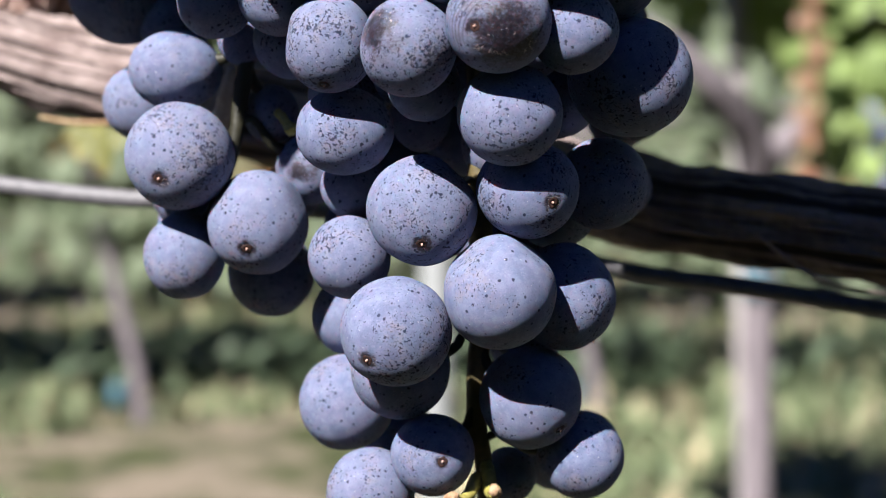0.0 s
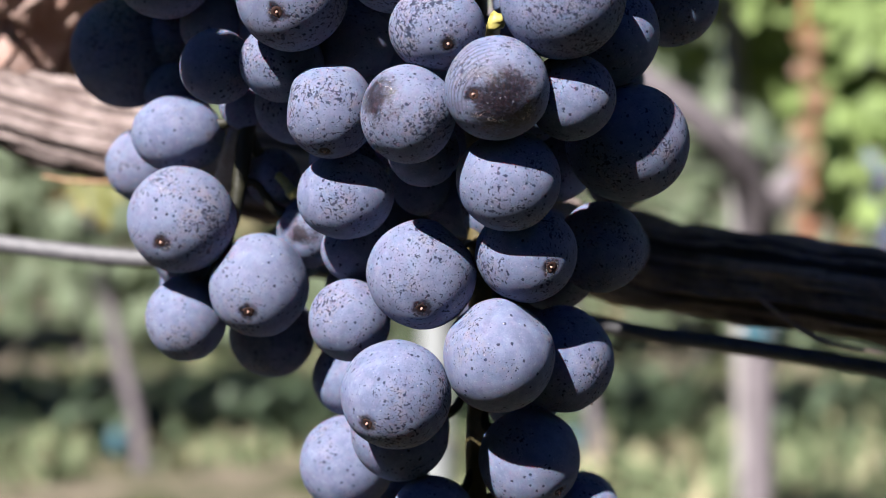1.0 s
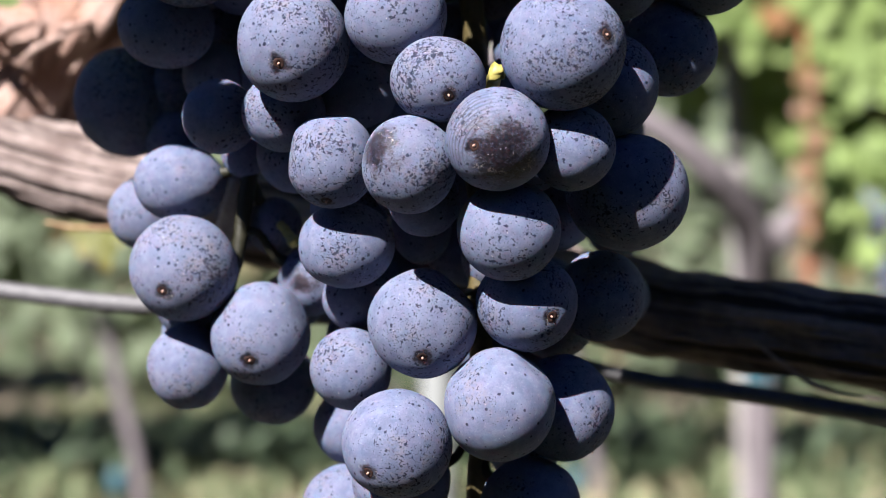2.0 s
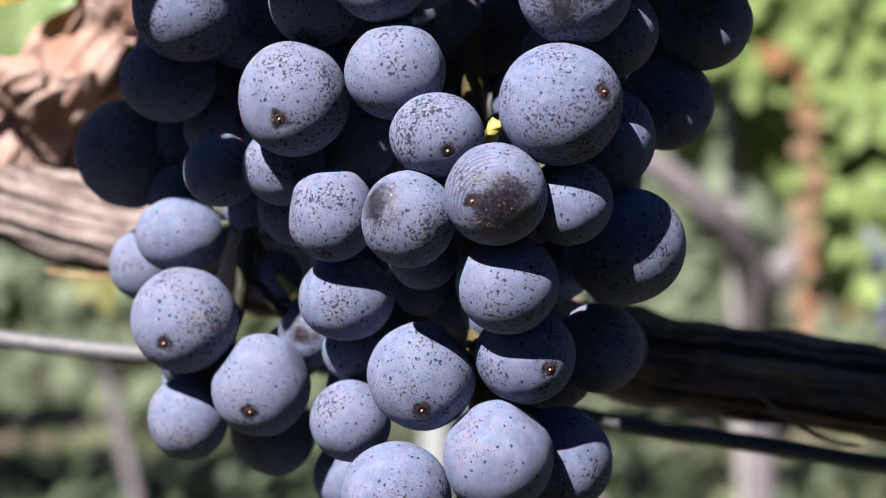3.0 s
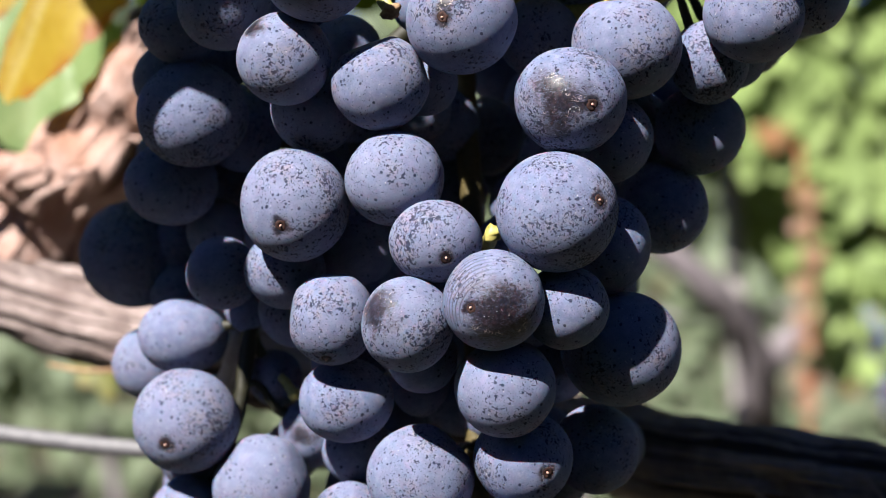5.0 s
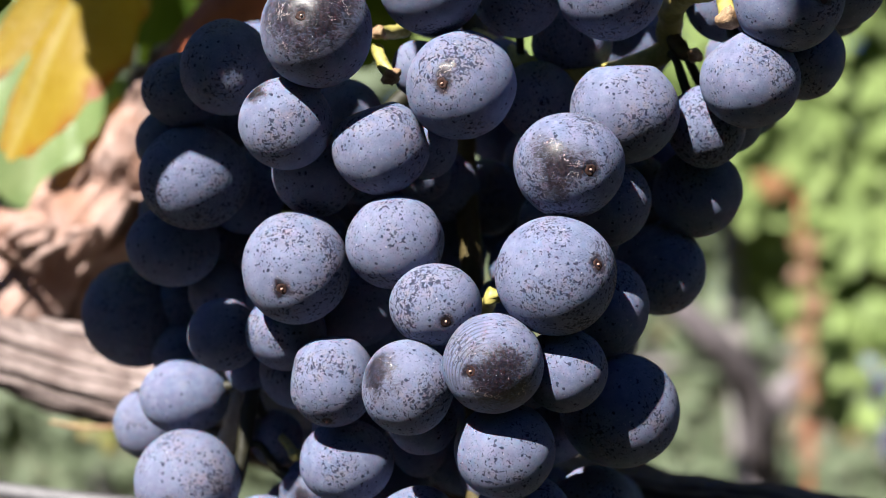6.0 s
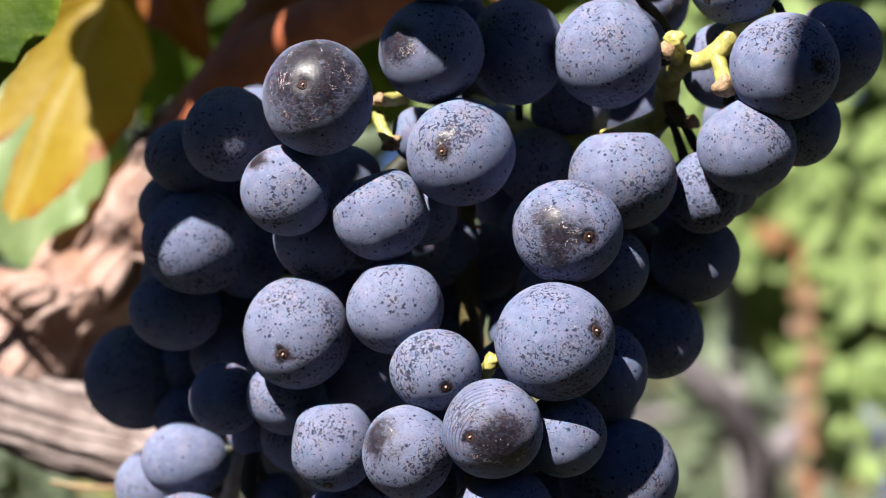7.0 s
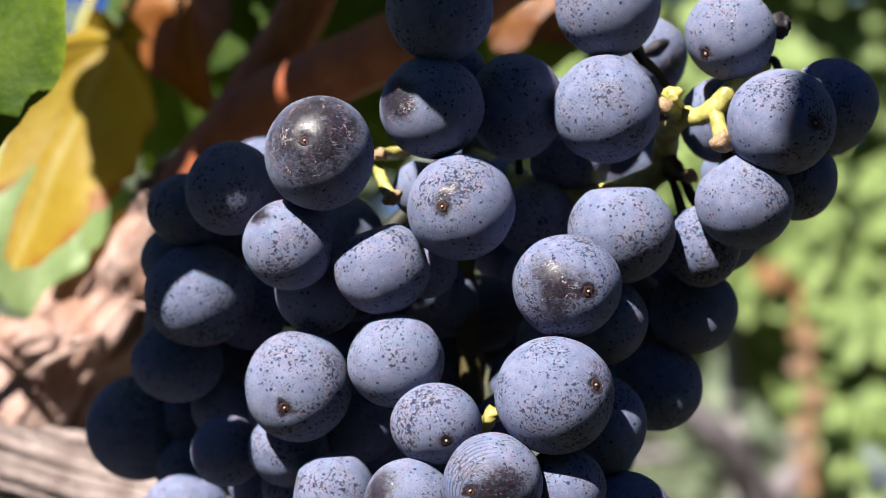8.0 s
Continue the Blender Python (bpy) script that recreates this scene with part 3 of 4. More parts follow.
    part("cane", tube("cane", cane, 26, 12, 0.12, 0.06, 8, 9.0), CANE, vine, "smooth red-brown shoot", cane[0][0])
    twig = [(mm(-93, 410, 30.5), 0.0004), (mm(-84, 409, 29), 0.0006), (mm(-72, 408, 29.6), 0.0005), (mm(-60, 408, 33), 0.0006)]
    part("tendril", tube("tendril", twig, 8, 6), CORK, vine, "dry pale tendril", twig[0][0])
    for k in range(2):
        a = mm(62 + 22 * k, 353 - 5 * k, 3 + 3 * (k % 2))
        b = mm(74 + 22 * k, 349 - 5 * k, -6 - 2 * (k % 3))
        c = mm(88 + 22 * k, 351 - 5 * k, -9 + 3 * (k % 2))
        part("bark_strand", tube("bark_strand", [(a, 0.0003), (b, 0.0005), (c, 0.0003)], 6, 5), BARK, vine, "", a)
    return vine


def near_leaf(vine, skin, stalk, tip, up, size, seed, label, fold=0.25, curl=0.35, petiole=True, back=None, outline=LOBES, teeth=1.0):
    mesh = turned(leaf_mesh("leaf", size, seed, fold, curl, 14, 300 if outline is TORN else 120, outline, teeth if outline is LOBES else 0.3), stalk, tip, up)
    leaf = part("leaf", mesh, skin, vine, label, stalk)
    if petiole:
        end = back or Vector(stalk) - (Vector(tip) - Vector(stalk)).normalized() * size * 0.7 + Vector((0, 0.02, 0.01))
        mid = (Vector(stalk) + Vector(end)) / 2 + Vector((0, 0, size * 0.06))
        part("petiole", tube("petiole", [(stalk, 0.0011), (mid, 0.0012), (end, 0.0016)], 8, 6), STALK, leaf, "", stalk)


def wire():
    line = [(mm(-800, 560, 110), 0.0020), (mm(-330, 428, 47), 0.0020), (mm(-97, 385, 14), 0.0020), (mm(-50, 378, 10.5), 0.0019), (mm(0, 372, 4.5), 0.0017), (mm(40, 366, -4.8), 0.0018), (mm(87, 358, -12.0), 0.0019), (mm(300, 335, -50), 0.0019), (mm(800, 290, -145), 0.0019)]
    ob = thing("trellis_wire", line[2][0], "taut galvanised trellis wire running beneath the cordon", "wire")
    part("strand", tube("strand", line, 12, 8), WIRE, ob, "", line[0][0])


# ---- the bunch ----
TOP = mm(7, 346, 144)
bunch = thing("grape_bunch", TOP, "ripe dark blue grape bunch with dusty bloom hanging from the vine", "grapes")
BERRIES = []


def sphere(level):
    bm = bmesh.new()
    bmesh.ops.create_icosphere(bm, subdivisions=level, radius=1.0)
    verts = [v.co.copy() for v in bm.verts]
    faces = [tuple(v.index for v in f.verts) for f in bm.faces]
    bm.free()
    return verts, faces


BALL = {3: sphere(3), 4: sphere(4), 5: sphere(5)}


def berry(x, y, z, r, wide, tall, fleck=0.4, scar=None, rub=None, wrinkles=None, rings=5, press=()):
    """One berry, by its middle and mean radius in millimetres; scar: where its blossom end faces; rub: where the bloom is rubbed off, and how many degrees wide; press: sides flattened by its neighbours, and how deep; wrinkles: the side of it that has shrunk."""
    seed = len(BERRIES) * 1.7
    chance = random.Random(len(BERRIES))
    place = mm(x, y, z)
    turn = FIRST.to_3x3()
    eye = (turn @ Vector(scar)).normalized() if scar else None
    wrinkled = (turn @ Vector(wrinkles)).normalized() if wrinkles else None
    rubbed = (turn @ Vector(rub[:3])).normalized() if rub else None
    pressed = [((turn @ Vector(row[:3])).normalized(), row[3]) for row in press]
    verts, rubs, folds, turns = [], [], [], []
    sphere_verts, faces = BALL[rings]
    shift = Vector((seed, seed * 0.37, 0))
    for v in sphere_verts:
        n = noise.noise(v * 0.85 + shift)
        k = 1 + 0.035 * n + 0.012 * noise.noise(v * 2.2 + shift)
        out = Vector((v.x * wide, v.y, v.z * tall)) * (r / 1000 * k)
        for side, depth in pressed:
            over = v.dot(side) - (1 - depth)
            if over > -0.06:
                out -= side * (r / 1000) * (0.8 * max(over, 0) if over > 0.06 else 0.8 * (over + 0.06) ** 2 / 0.24)
        if eye:
            d = 1 - v.dot(eye)
            if d < 0.06:
                out *= 1 - 0.035 * math.exp(-d / 0.010)
        verts.append(out)
        w = 0.0
        if rubbed:
            angle = math.degrees(math.acos(max(-1, min(1, v.dot(rubbed)))))
            angle += 16 * noise.noise(v * 2.6 + shift) + 7 * noise.noise(v * 8 + shift)
            w = min(max((rub[3] * 1.1 - angle) / (rub[3] * 0.8 + 6), 0), 1) * 0.72
        if eye:
            angle = math.degrees(math.acos(max(-1, min(1, v.dot(eye))))) + 5 * noise.noise(v * 9 + shift)
            w = max(w, min(max((14 - angle) / 7, 0), 1) * 0.62)
        rubs.append(w)
        turns.append(math.acos(max(-1, min(1, v.dot(rubbed)))) if rubbed else 0.0)
        folds.append(min(max(v.dot(wrinkled) * 2.2 - 0.9, 0), 1) * min(max(turns[-1] * 4 - 1.4, 0), 1) if wrinkled else 0.0)
    mesh = bpy.data.meshes.new("berry")
    mesh.from_pydata(verts, [], faces)
    for key, values in (("rub", rubs), ("fold", folds), ("ring", turns)):
        mesh.attributes.new(key, "FLOAT", "POINT").data.foreach_set("value", values)
    ob = part("berry", mesh, SKIN, bunch, "", place)
    ob["fleck"] = float(fleck)
    BERRIES.append((place, r / 1000, rings > 3))
    if eye:
        # a corky ring sunk in the skin and the dry remains of the style in its middle
        side = eye.orthogonal().normalized()
        other = eye.cross(side)
        base = place + Vector((eye.x * wide, eye.y, eye.z * tall)) * (r / 1000) * (1 + 0.035 * noise.noise(eye * 0.85 + shift)) * 0.968
        bm = bmesh.new()
        rows = []
        for radius, h in ((0.00105, -0.00012), (0.0009, 0.00006), (0.00055, 0.00010), (0.0003, -0.00004)):
            rows.append([bm.verts.new(eye * h + (side * math.cos(a) + other * math.sin(a)) * radius * chance.uniform(0.72, 1.2)) for a in np.linspace(0, 2 * math.pi, 13)[:-1]])
        for one, two in zip(rows, rows[1:]):
            for i in range(12):
                bm.faces.new((one[i], one[(i + 1) % 12], two[(i + 1) % 12], two[i]))
        bm.faces.new(rows[-1])
        ring = part("scar", bm, SCAR, ob, "brown corky blossom scar", base)
        tip = base + eye * 0.00038 + side * 0.00012
        part("style_tip", tube("style_tip", [(base, 0.00020), (base + eye * 0.0002, 0.00019), (tip, 0.00010)], 8, 3), TIP, ob, "dry pale tip", base)
    return ob


berry(-44.5, 299.8, 15.7, 9.2, 1.01, 0.99, fleck=0.45, scar=(-0.25, -0.85, -0.46))
berry(-31.3, 300.4, 4.4, 8.7, 0.98, 1.02, fleck=0.35, scar=(-0.13, -0.85, -0.51), press=((-0.8, -0.3, 0.6, 0.10), (0.8, -0.2, 0.5, 0.08)))
berry(-44.6, 307.2, -1.2, 7.3, 0.97, 1.03, fleck=0.15, scar=(0.10, -0.01, -0.99))
berry(-46.3, 308.1, 31.0, 7.5, 1.08, 0.92, fleck=0.20)
berry(-55.0, 325.6, 26.9, 7.2, 1.01, 0.99)
berry(-58.4, 324.9, 47.7, 10.2, 1.01, 0.99)
berry(-17.6, 275.4, 31.9, 7.4, 0.97, 1.03, fleck=0.60, scar=(-0.09, -0.43, -0.90), press=((-0.95, -0.2, 0.1, 0.10), (0, -0.2, 1, 0.12)))
berry(-5.1, 263.2, 29.9, 7.4, 0.98, 1.02, fleck=0.70, rub=(-0.62, -0.75, 0.24, 42))
berry(8.1, 259.2, 33.4, 7.8, 1.01, 0.99, fleck=0.60, scar=(-0.47, -0.86, -0.22), rub=(0.08, -0.90, -0.43, 60), wrinkles=(-0.85, -0.44, 0.30))
berry(-15.7, 283.9, 18.8, 7.5, 1.05, 0.95, fleck=0.70)
berry(10.1, 267.8, 20.2, 7.9, 1.02, 0.98, fleck=0.80)
berry(13.2, 276.5, 9.2, 7.9, 1.02, 0.98, fleck=0.70, scar=(0.44, -0.85, -0.28))
berry(-3.4, 279.7, 6.0, 8.7, 0.99, 1.01, fleck=0.70, scar=(0.02, -0.78, -0.62), press=((0.7, -0.1, 0.7, 0.09),))
berry(-15.2, 289.0, -1.3, 6.8, 0.99, 1.01, fleck=0.40)
berry(-7.3, 276.8, -12.9, 8.7, 1.01, 0.99, fleck=0.60, scar=(-0.49, -0.73, -0.47))
berry(8.9, 276.7, -6.7, 8.9, 0.99, 1.01, fleck=0.25, press=((-0.6, -0.3, 0.75, 0.11), (0.65, -0.2, 0.75, 0.11)))
berry(14.4, 291.4, -24.3, 8.4, 0.99, 1.01, fleck=0.30, scar=(0.55, -0.59, -0.59))
berry(-16.7, 308.3, -26.6, 8.3, 1.00, 1.00, fleck=0.20)
berry(29.4, 279.1, 26.9, 9.6, 1.02, 0.98, fleck=0.60)
berry(19.5, 265.0, 32.7, 6.7, 1.00, 1.00, fleck=0.60)
berry(-23.4, 272.5, 49.9, 9.0, 0.98, 1.02, fleck=0.70, scar=(-0.19, -0.86, -0.48))
berry(-7.3, 266.9, 53.3, 7.7, 1.02, 0.98, fleck=0.75)
berry(-0.7, 263.0, 42.9, 6.9, 1.05, 0.95, fleck=0.80, scar=(0.22, -0.84, -0.50))
berry(17.9, 258.7, 46.8, 9.3, 1.01, 0.99, fleck=1.00, scar=(0.63, -0.77, 0.10))
berry(20.2, 260.1, 64.3, 8.5, 1.03, 0.97, fleck=1.00, scar=(0.32, -0.92, -0.24), rub=(-0.31, -0.93, -0.19, 45))
berry(-42.3, 287.2, 67.5, 9.3, 1.02, 0.98, fleck=1.00)
berry(-24.6, 264.4, 72.1, 7.4, 1.00, 1.00, fleck=0.50, rub=(-0.63, -0.59, 0.51, 22))
berry(-9.5, 265.0, 68.2, 7.7, 1.02, 0.98, fleck=0.35, press=((-0.35, -0.3, 0.9, 0.18), (0.9, -0.2, 0.3, 0.10)))
berry(3.3, 261.4, 77.6, 8.7, 1.01, 0.99, fleck=0.50, scar=(-0.35, -0.92, -0.18), rub=(-0.29, -0.95, 0.08, 14))
berry(29.8, 267.5, 74.7, 8.7, 1.02, 0.98, fleck=0.50, press=((-0.05, -0.25, 1, 0.17),))
berry(49.5, 264.0, 79.0, 7.9, 1.01, 0.99, fleck=0.35, press=((-0.6, -0.2, 0.7, 0.11),))
berry(-19.3, 256.8, 85.5, 9.1, 0.98, 1.02, fleck=0.50, scar=(-0.19, -0.98, -0.02), rub=(-0.05, -0.97, 0.23, 80))
berry(-1.4, 260.1, 93.9, 8.4, 1.01, 0.99, fleck=0.50, rub=(-0.71, -0.70, -0.02, 40))
berry(27.3, 263.8, 94.4, 8.8, 0.99, 1.01, fleck=0.50)
berry(55.1, 258.4, 90.9, 8.7, 1.01, 0.99, fleck=0.50, scar=(0.44, -0.86, -0.25))
berry(48.0, 262.5, 106.8, 7.5, 1.00, 1.00, fleck=0.50, scar=(-0.66, -0.47, -0.58))
berry(28.0, 263.5, 112.4, 8.8, 1.00, 1.00)
berry(-0.1, 256.0, 109.0, 8.6, 1.01, 0.99)
berry(-1.7, 292.0, -33.8, 6.8, 1.01, 0.99, fleck=0.30, scar=(0.24, -0.97, -0.05))
berry(19.7, 289.5, -7.8, 8.7, 0.98, 1.02, scar=(0.56, -0.09, -0.83))
berry(26.5, 275.1, 43.6, 7.8, 0.96, 1.04)
berry(27.2, 273.4, 60.8, 7.3, 0.99, 1.01)
berry(-25.9, 283.6, 40.4, 6.6, 1.04, 0.96, fleck=0.60)
berry(-23.0, 308.3, 13.7, 6.1, 0.98, 1.02, rub=(-0.23, -0.97, -0.02, 35))
berry(-14.1, 294.9, 10.3, 6.0, 1.04, 0.96)
berry(-7.0, 291.5, -19.7, 8.2, 1.00, 1.00)
berry(-12.1, 296.5, -40.6, 7.5, 0.99, 1.01)
berry(23.0, 297.0, -34.5, 7.2, 1.01, 0.99)
berry(43.6, 284.2, 64.1, 7.6, 1.01, 0.99, scar=(0.91, -0.09, -0.41))
berry(37.7, 289.4, 51.6, 8.0, 1.00, 1.00)
berry(-47.5, 298.3, 57.2, 7.8, 1.06, 0.94)
berry(-35.3, 273.0, 83.4, 7.8, 0.98, 1.02)
berry(-44.0, 283.4, 82.0, 6.7, 1.04, 0.96)
berry(-47.8, 297.8, 75.8, 6.5, 1.03, 0.97)
berry(12.8, 270.9, 97.0, 8.6, 0.95, 1.05)
berry(43.8, 273.8, 73.4, 6.6, 0.97, 1.03, fleck=1.00)
berry(65.6, 268.0, 96.5, 7.6, 0.99, 1.01)
berry(59.6, 271.8, 84.5, 7.0, 1.01, 0.99)
berry(48.1, 277.2, 96.1, 7.1, 0.96, 1.04)
berry(37.6, 291.8, 111.9, 7.3, 1.00, 1.00, rub=(0.52, -0.74, -0.43, 25))
berry(-20.7, 276.8, 66.4, 7.3, 1.00, 1.00)
berry(-30.9, 320.0, -4.2, 7.8, 0.98, 1.02)
berry(-16.2, 312.0, -11.7, 6.8, 1.00, 1.00)
berry(26.0, 290.0, 10.8, 7.5, 1.00, 1.00)
berry(18.9, 301.0, 7.3, 7.3, 1.01, 0.99)
berry(-3.0, 274.0, 25.3, 5.7, 0.99, 1.01)
berry(-24.8, 294.3, 34.7, 6.6, 0.99, 1.01)
berry(-29.9, 310.0, 23.5, 5.0, 0.97, 1.03)
berry(-2.9, 275.4, 70.5, 5.7, 1.02, 0.98)
berry(-3.7, 277.9, 84.3, 4.7, 0.97, 1.03)
berry(16.6, 283.8, 80.0, 6.9, 1.00, 1.00)
berry(22.9, 286.9, 90.8, 7.0, 1.00, 1.00)
berry(-35.2, 301.0, 66.8, 7.2, 1.00, 1.00)
berry(49.4, 283.3, 77.3, 6.1, 0.96, 1.04)
berry(-29.5, 306.0, 50.0, 6.7, 0.96, 1.04)
berry(11.3, 305.0, -38.7, 4.8, 1.00, 1.00, rings=3)
berry(-14.4, 288.1, 44.1, 6.4, 1.04, 0.96, rings=3)
berry(13.9, 284.2, 33.3, 6.3, 1.04, 0.96, rings=3)
berry(-14.7, 298.9, 48.7, 6.5, 1.04, 0.96, rings=3)
berry(25.2, 292.5, 29.4, 5.6, 0.92, 1.08, rings=3)
berry(-15.9, 284.1, 78.1, 5.9, 1.00, 1.00, rings=3)
berry(-32.3, 284.8, 85.4, 5.7, 0.96, 1.04, rings=3)
berry(-5.0, 289.2, 28.7, 6.4, 1.04, 0.96, rings=3)
berry(-3.0, 295.6, 69.8, 5.2, 0.95, 1.05, rings=3)
berry(-3.7, 299.0, 22.9, 5.9, 0.88, 1.12, rings=3)
berry(14.4, 300.0, -15.6, 4.8, 1.10, 0.90, rings=3)
berry(-40.1, 305.6, 49.7, 5.8, 0.96, 1.04, rings=3)
berry(33.9, 293.6, 65.4, 7.0, 0.96, 1.04, rings=3)
berry(39.3, 301.0, 61.5, 3.9, 0.93, 1.07, rings=3)
berry(-37.3, 291.0, 40.7, 6.3, 1.00, 1.00, rings=3)
berry(-34.8, 306.0, 36.1, 4.3, 0.94, 1.06)
berry(-31.8, 310.8, 52.6, 5.5, 1.00, 1.00, rings=3)
berry(66.9, 309.7, 96.7, 6.0, 1.00, 1.00, rings=3)
berry(57.3, 311.7, 86.4, 6.9, 1.00, 1.00, rings=3)
berry(-36.9, 335.6, 100.5, 7.3, 1.00, 1.00, rings=3)
berry(26.5, 336.5, 62.2, 6.1, 1.00, 1.00, rings=3)
berry(5.0, 308.6, 32.2, 8.1, 1.00, 1.00, rings=3)
berry(-25.2, 314.1, 96.2, 8.0, 1.00, 1.00, rings=3)
berry(-35.2, 325.8, 60.4, 6.9, 1.00, 1.00, rings=3)
berry(-46.0, 328.0, 4.6, 6.7, 1.00, 1.00, rings=3)
berry(-29.6, 334.9, 87.1, 6.0, 1.00, 1.00, rings=3)
berry(-29.1, 316.6, 74.2, 7.0, 1.00, 1.00, rings=3)
berry(13.9, 317.3, 8.6, 7.3, 1.00, 1.00, rings=3)
berry(-10.6, 309.7, 69.5, 7.6, 1.00, 1.00, rings=3)
berry(8.3, 314.9, 68.5, 7.3, 1.00, 1.00, rings=3)
berry(22.4, 299.9, 80.8, 7.6, 1.00, 1.00, rings=3)
berry(31.7, 339.2, 80.6, 7.8, 1.00, 1.00, rings=3)
berry(-10.0, 324.5, 16.8, 8.0, 1.00, 1.00, rings=3)
berry(41.9, 301.5, 72.2, 6.0, 1.00, 1.00, rings=3)
berry(10.0, 333.2, 45.2, 7.4, 1.00, 1.00, rings=3)
berry(47.2, 321.8, 77.5, 6.3, 1.00, 1.00, rings=3)
berry(69.2, 325.8, 96.8, 7.5, 1.00, 1.00, rings=3)
berry(-16.9, 335.4, -4.3, 5.9, 1.00, 1.00, rings=3)
berry(23.6, 303.9, 104.3, 7.1, 1.00, 1.00, rings=3)
berry(34.7, 320.5, 25.4, 5.8, 1.00, 1.00, rings=3)
berry(-7.8, 335.5, 67.7, 6.8, 1.00, 1.00, rings=3)
berry(13.7, 332.7, 66.4, 7.8, 1.00, 1.00, rings=3)
berry(42.8, 335.4, 65.8, 7.9, 1.00, 1.00, rings=3)
berry(-28.6, 337.1, 61.6, 6.0, 1.00, 1.00, rings=3)
berry(7.9, 333.2, 29.7, 6.3, 1.00, 1.00, rings=3)
berry(-3.6, 338.7, 22.4, 7.7, 1.00, 1.00, rings=3)
berry(-13.5, 330.9, 33.8, 7.5, 1.00, 1.00, rings=3)
berry(59.4, 288.6, 92.7, 5.8, 1.00, 1.00, rings=3)
berry(21.2, 328.7, 92.8, 6.2, 1.00, 1.00, rings=3)
berry(-0.8, 335.4, 5.6, 5.9, 1.00, 1.00, rings=3)
berry(27.9, 306.4, 53.6, 8.0, 1.00, 1.00, rings=3)
berry(26.4, 314.3, 37.8, 6.9, 1.00, 1.00, rings=3)
berry(20.6, 288.1, 58.7, 7.6, 1.00, 1.00, rings=3)
berry(11.8, 296.6, 45.9, 5.8, 1.00, 1.00, rings=3)
berry(6.5, 337.4, 96.6, 6.7, 1.00, 1.00, rings=3)
berry(25.3, 328.4, 34.5, 6.8, 1.00, 1.00, rings=3)
berry(-18.1, 324.0, 67.7, 6.0, 1.00, 1.00, rings=3)
berry(44.4, 335.5, 83.2, 6.1, 1.00, 1.00, rings=3)
berry(-4.8, 317.4, 45.3, 7.2, 1.00, 1.00, rings=3)
berry(-45.2, 315.6, 10.0, 6.6, 1.00, 1.00, rings=3)
berry(-12.1, 328.2, -12.3, 6.3, 1.00, 1.00, rings=3)
berry(-2.6, 328.2, 85.8, 6.5, 1.00, 1.00, rings=3)
berry(6.2, 318.9, 89.0, 6.1, 1.00, 1.00, rings=3)
berry(-15.7, 294.4, 70.2, 6.5, 1.00, 1.00, rings=3)
berry(3.8, 319.0, 20.0, 7.0, 1.00, 1.00, rings=3)
berry(-32.6, 323.9, 39.7, 7.1, 1.00, 1.00, rings=3)
berry(9.9, 299.3, 18.0, 7.0, 1.00, 1.00, rings=3)
berry(-21.1, 313.5, 38.4, 6.1, 1.00, 1.00, rings=3)
berry(26.0, 324.5, 55.7, 7.2, 1.00, 1.00, rings=3)
berry(-18.9, 339.3, 83.9, 6.4, 1.00, 1.00, rings=3)
berry(-22.9, 304.6, 57.7, 7.1, 1.00, 1.00, rings=3)
berry(38.4, 314.1, 66.8, 6.5, 1.00, 1.00, rings=3)
berry(-19.4, 325.2, 49.4, 6.1, 1.00, 1.00, rings=3)
berry(1.9, 312.2, 57.2, 6.7, 1.00, 1.00, rings=3)
berry(-42.8, 324.1, 94.9, 6.8, 1.00, 1.00, rings=3)
berry(-11.1, 306.0, 8.3, 6.0, 1.00, 1.00, rings=3)
berry(25.1, 317.7, 97.0, 6.8, 1.00, 1.00, rings=3)
berry(-2.3, 304.9, 80.3, 5.9, 1.00, 1.00, rings=3)
berry(12.4, 335.9, -5.7, 6.9, 1.00, 1.00, rings=3)
berry(21.8, 334.8, -37.6, 8.0, 1.00, 1.00, rings=3)
berry(32.2, 308.0, 26.2, 6.1, 1.00, 1.00, rings=3)
berry(13.9, 321.9, -26.9, 5.9, 1.00, 1.00, rings=3)
berry(63.5, 338.5, 102.2, 8.0, 1.00, 1.00, rings=3)
berry(-50.7, 324.9, 79.2, 6.2, 1.00, 1.00, rings=3)
berry(-45.0, 335.4, 47.1, 6.1, 1.00, 1.00, rings=3)
berry(19.1, 319.8, 76.0, 7.0, 1.00, 1.00, rings=3)
berry(-54.0, 337.7, 69.1, 6.4, 1.00, 1.00, rings=3)
berry(-0.9, 295.8, 100.8, 6.7, 1.00, 1.00, rings=3)
berry(12.5, 332.8, 84.6, 7.2, 1.00, 1.00, rings=3)
berry(-6.7, 325.5, -36.9, 8.0, 1.00, 1.00, rings=3)
berry(-51.0, 313.5, 58.9, 6.1, 1.00, 1.00, rings=3)
berry(-15.7, 309.0, 28.4, 6.8, 1.00, 1.00, rings=3)
berry(-28.6, 333.0, 10.5, 5.9, 1.00, 1.00, rings=3)
berry(10.4, 294.2, 87.1, 6.5, 1.00, 1.00, rings=3)
berry(19.8, 338.4, 13.4, 6.1, 1.00, 1.00, rings=3)
berry(24.3, 339.7, -8.1, 6.1, 1.00, 1.00, rings=3)
berry(37.4, 324.9, 84.1, 6.2, 1.00, 1.00, rings=3)
berry(-23.2, 300.5, 81.3, 7.4, 1.00, 1.00, rings=3)
berry(-42.9, 314.6, 70.5, 7.5, 1.00, 1.00, rings=3)
berry(23.7, 308.1, 69.2, 6.0, 1.00, 1.00, rings=3)
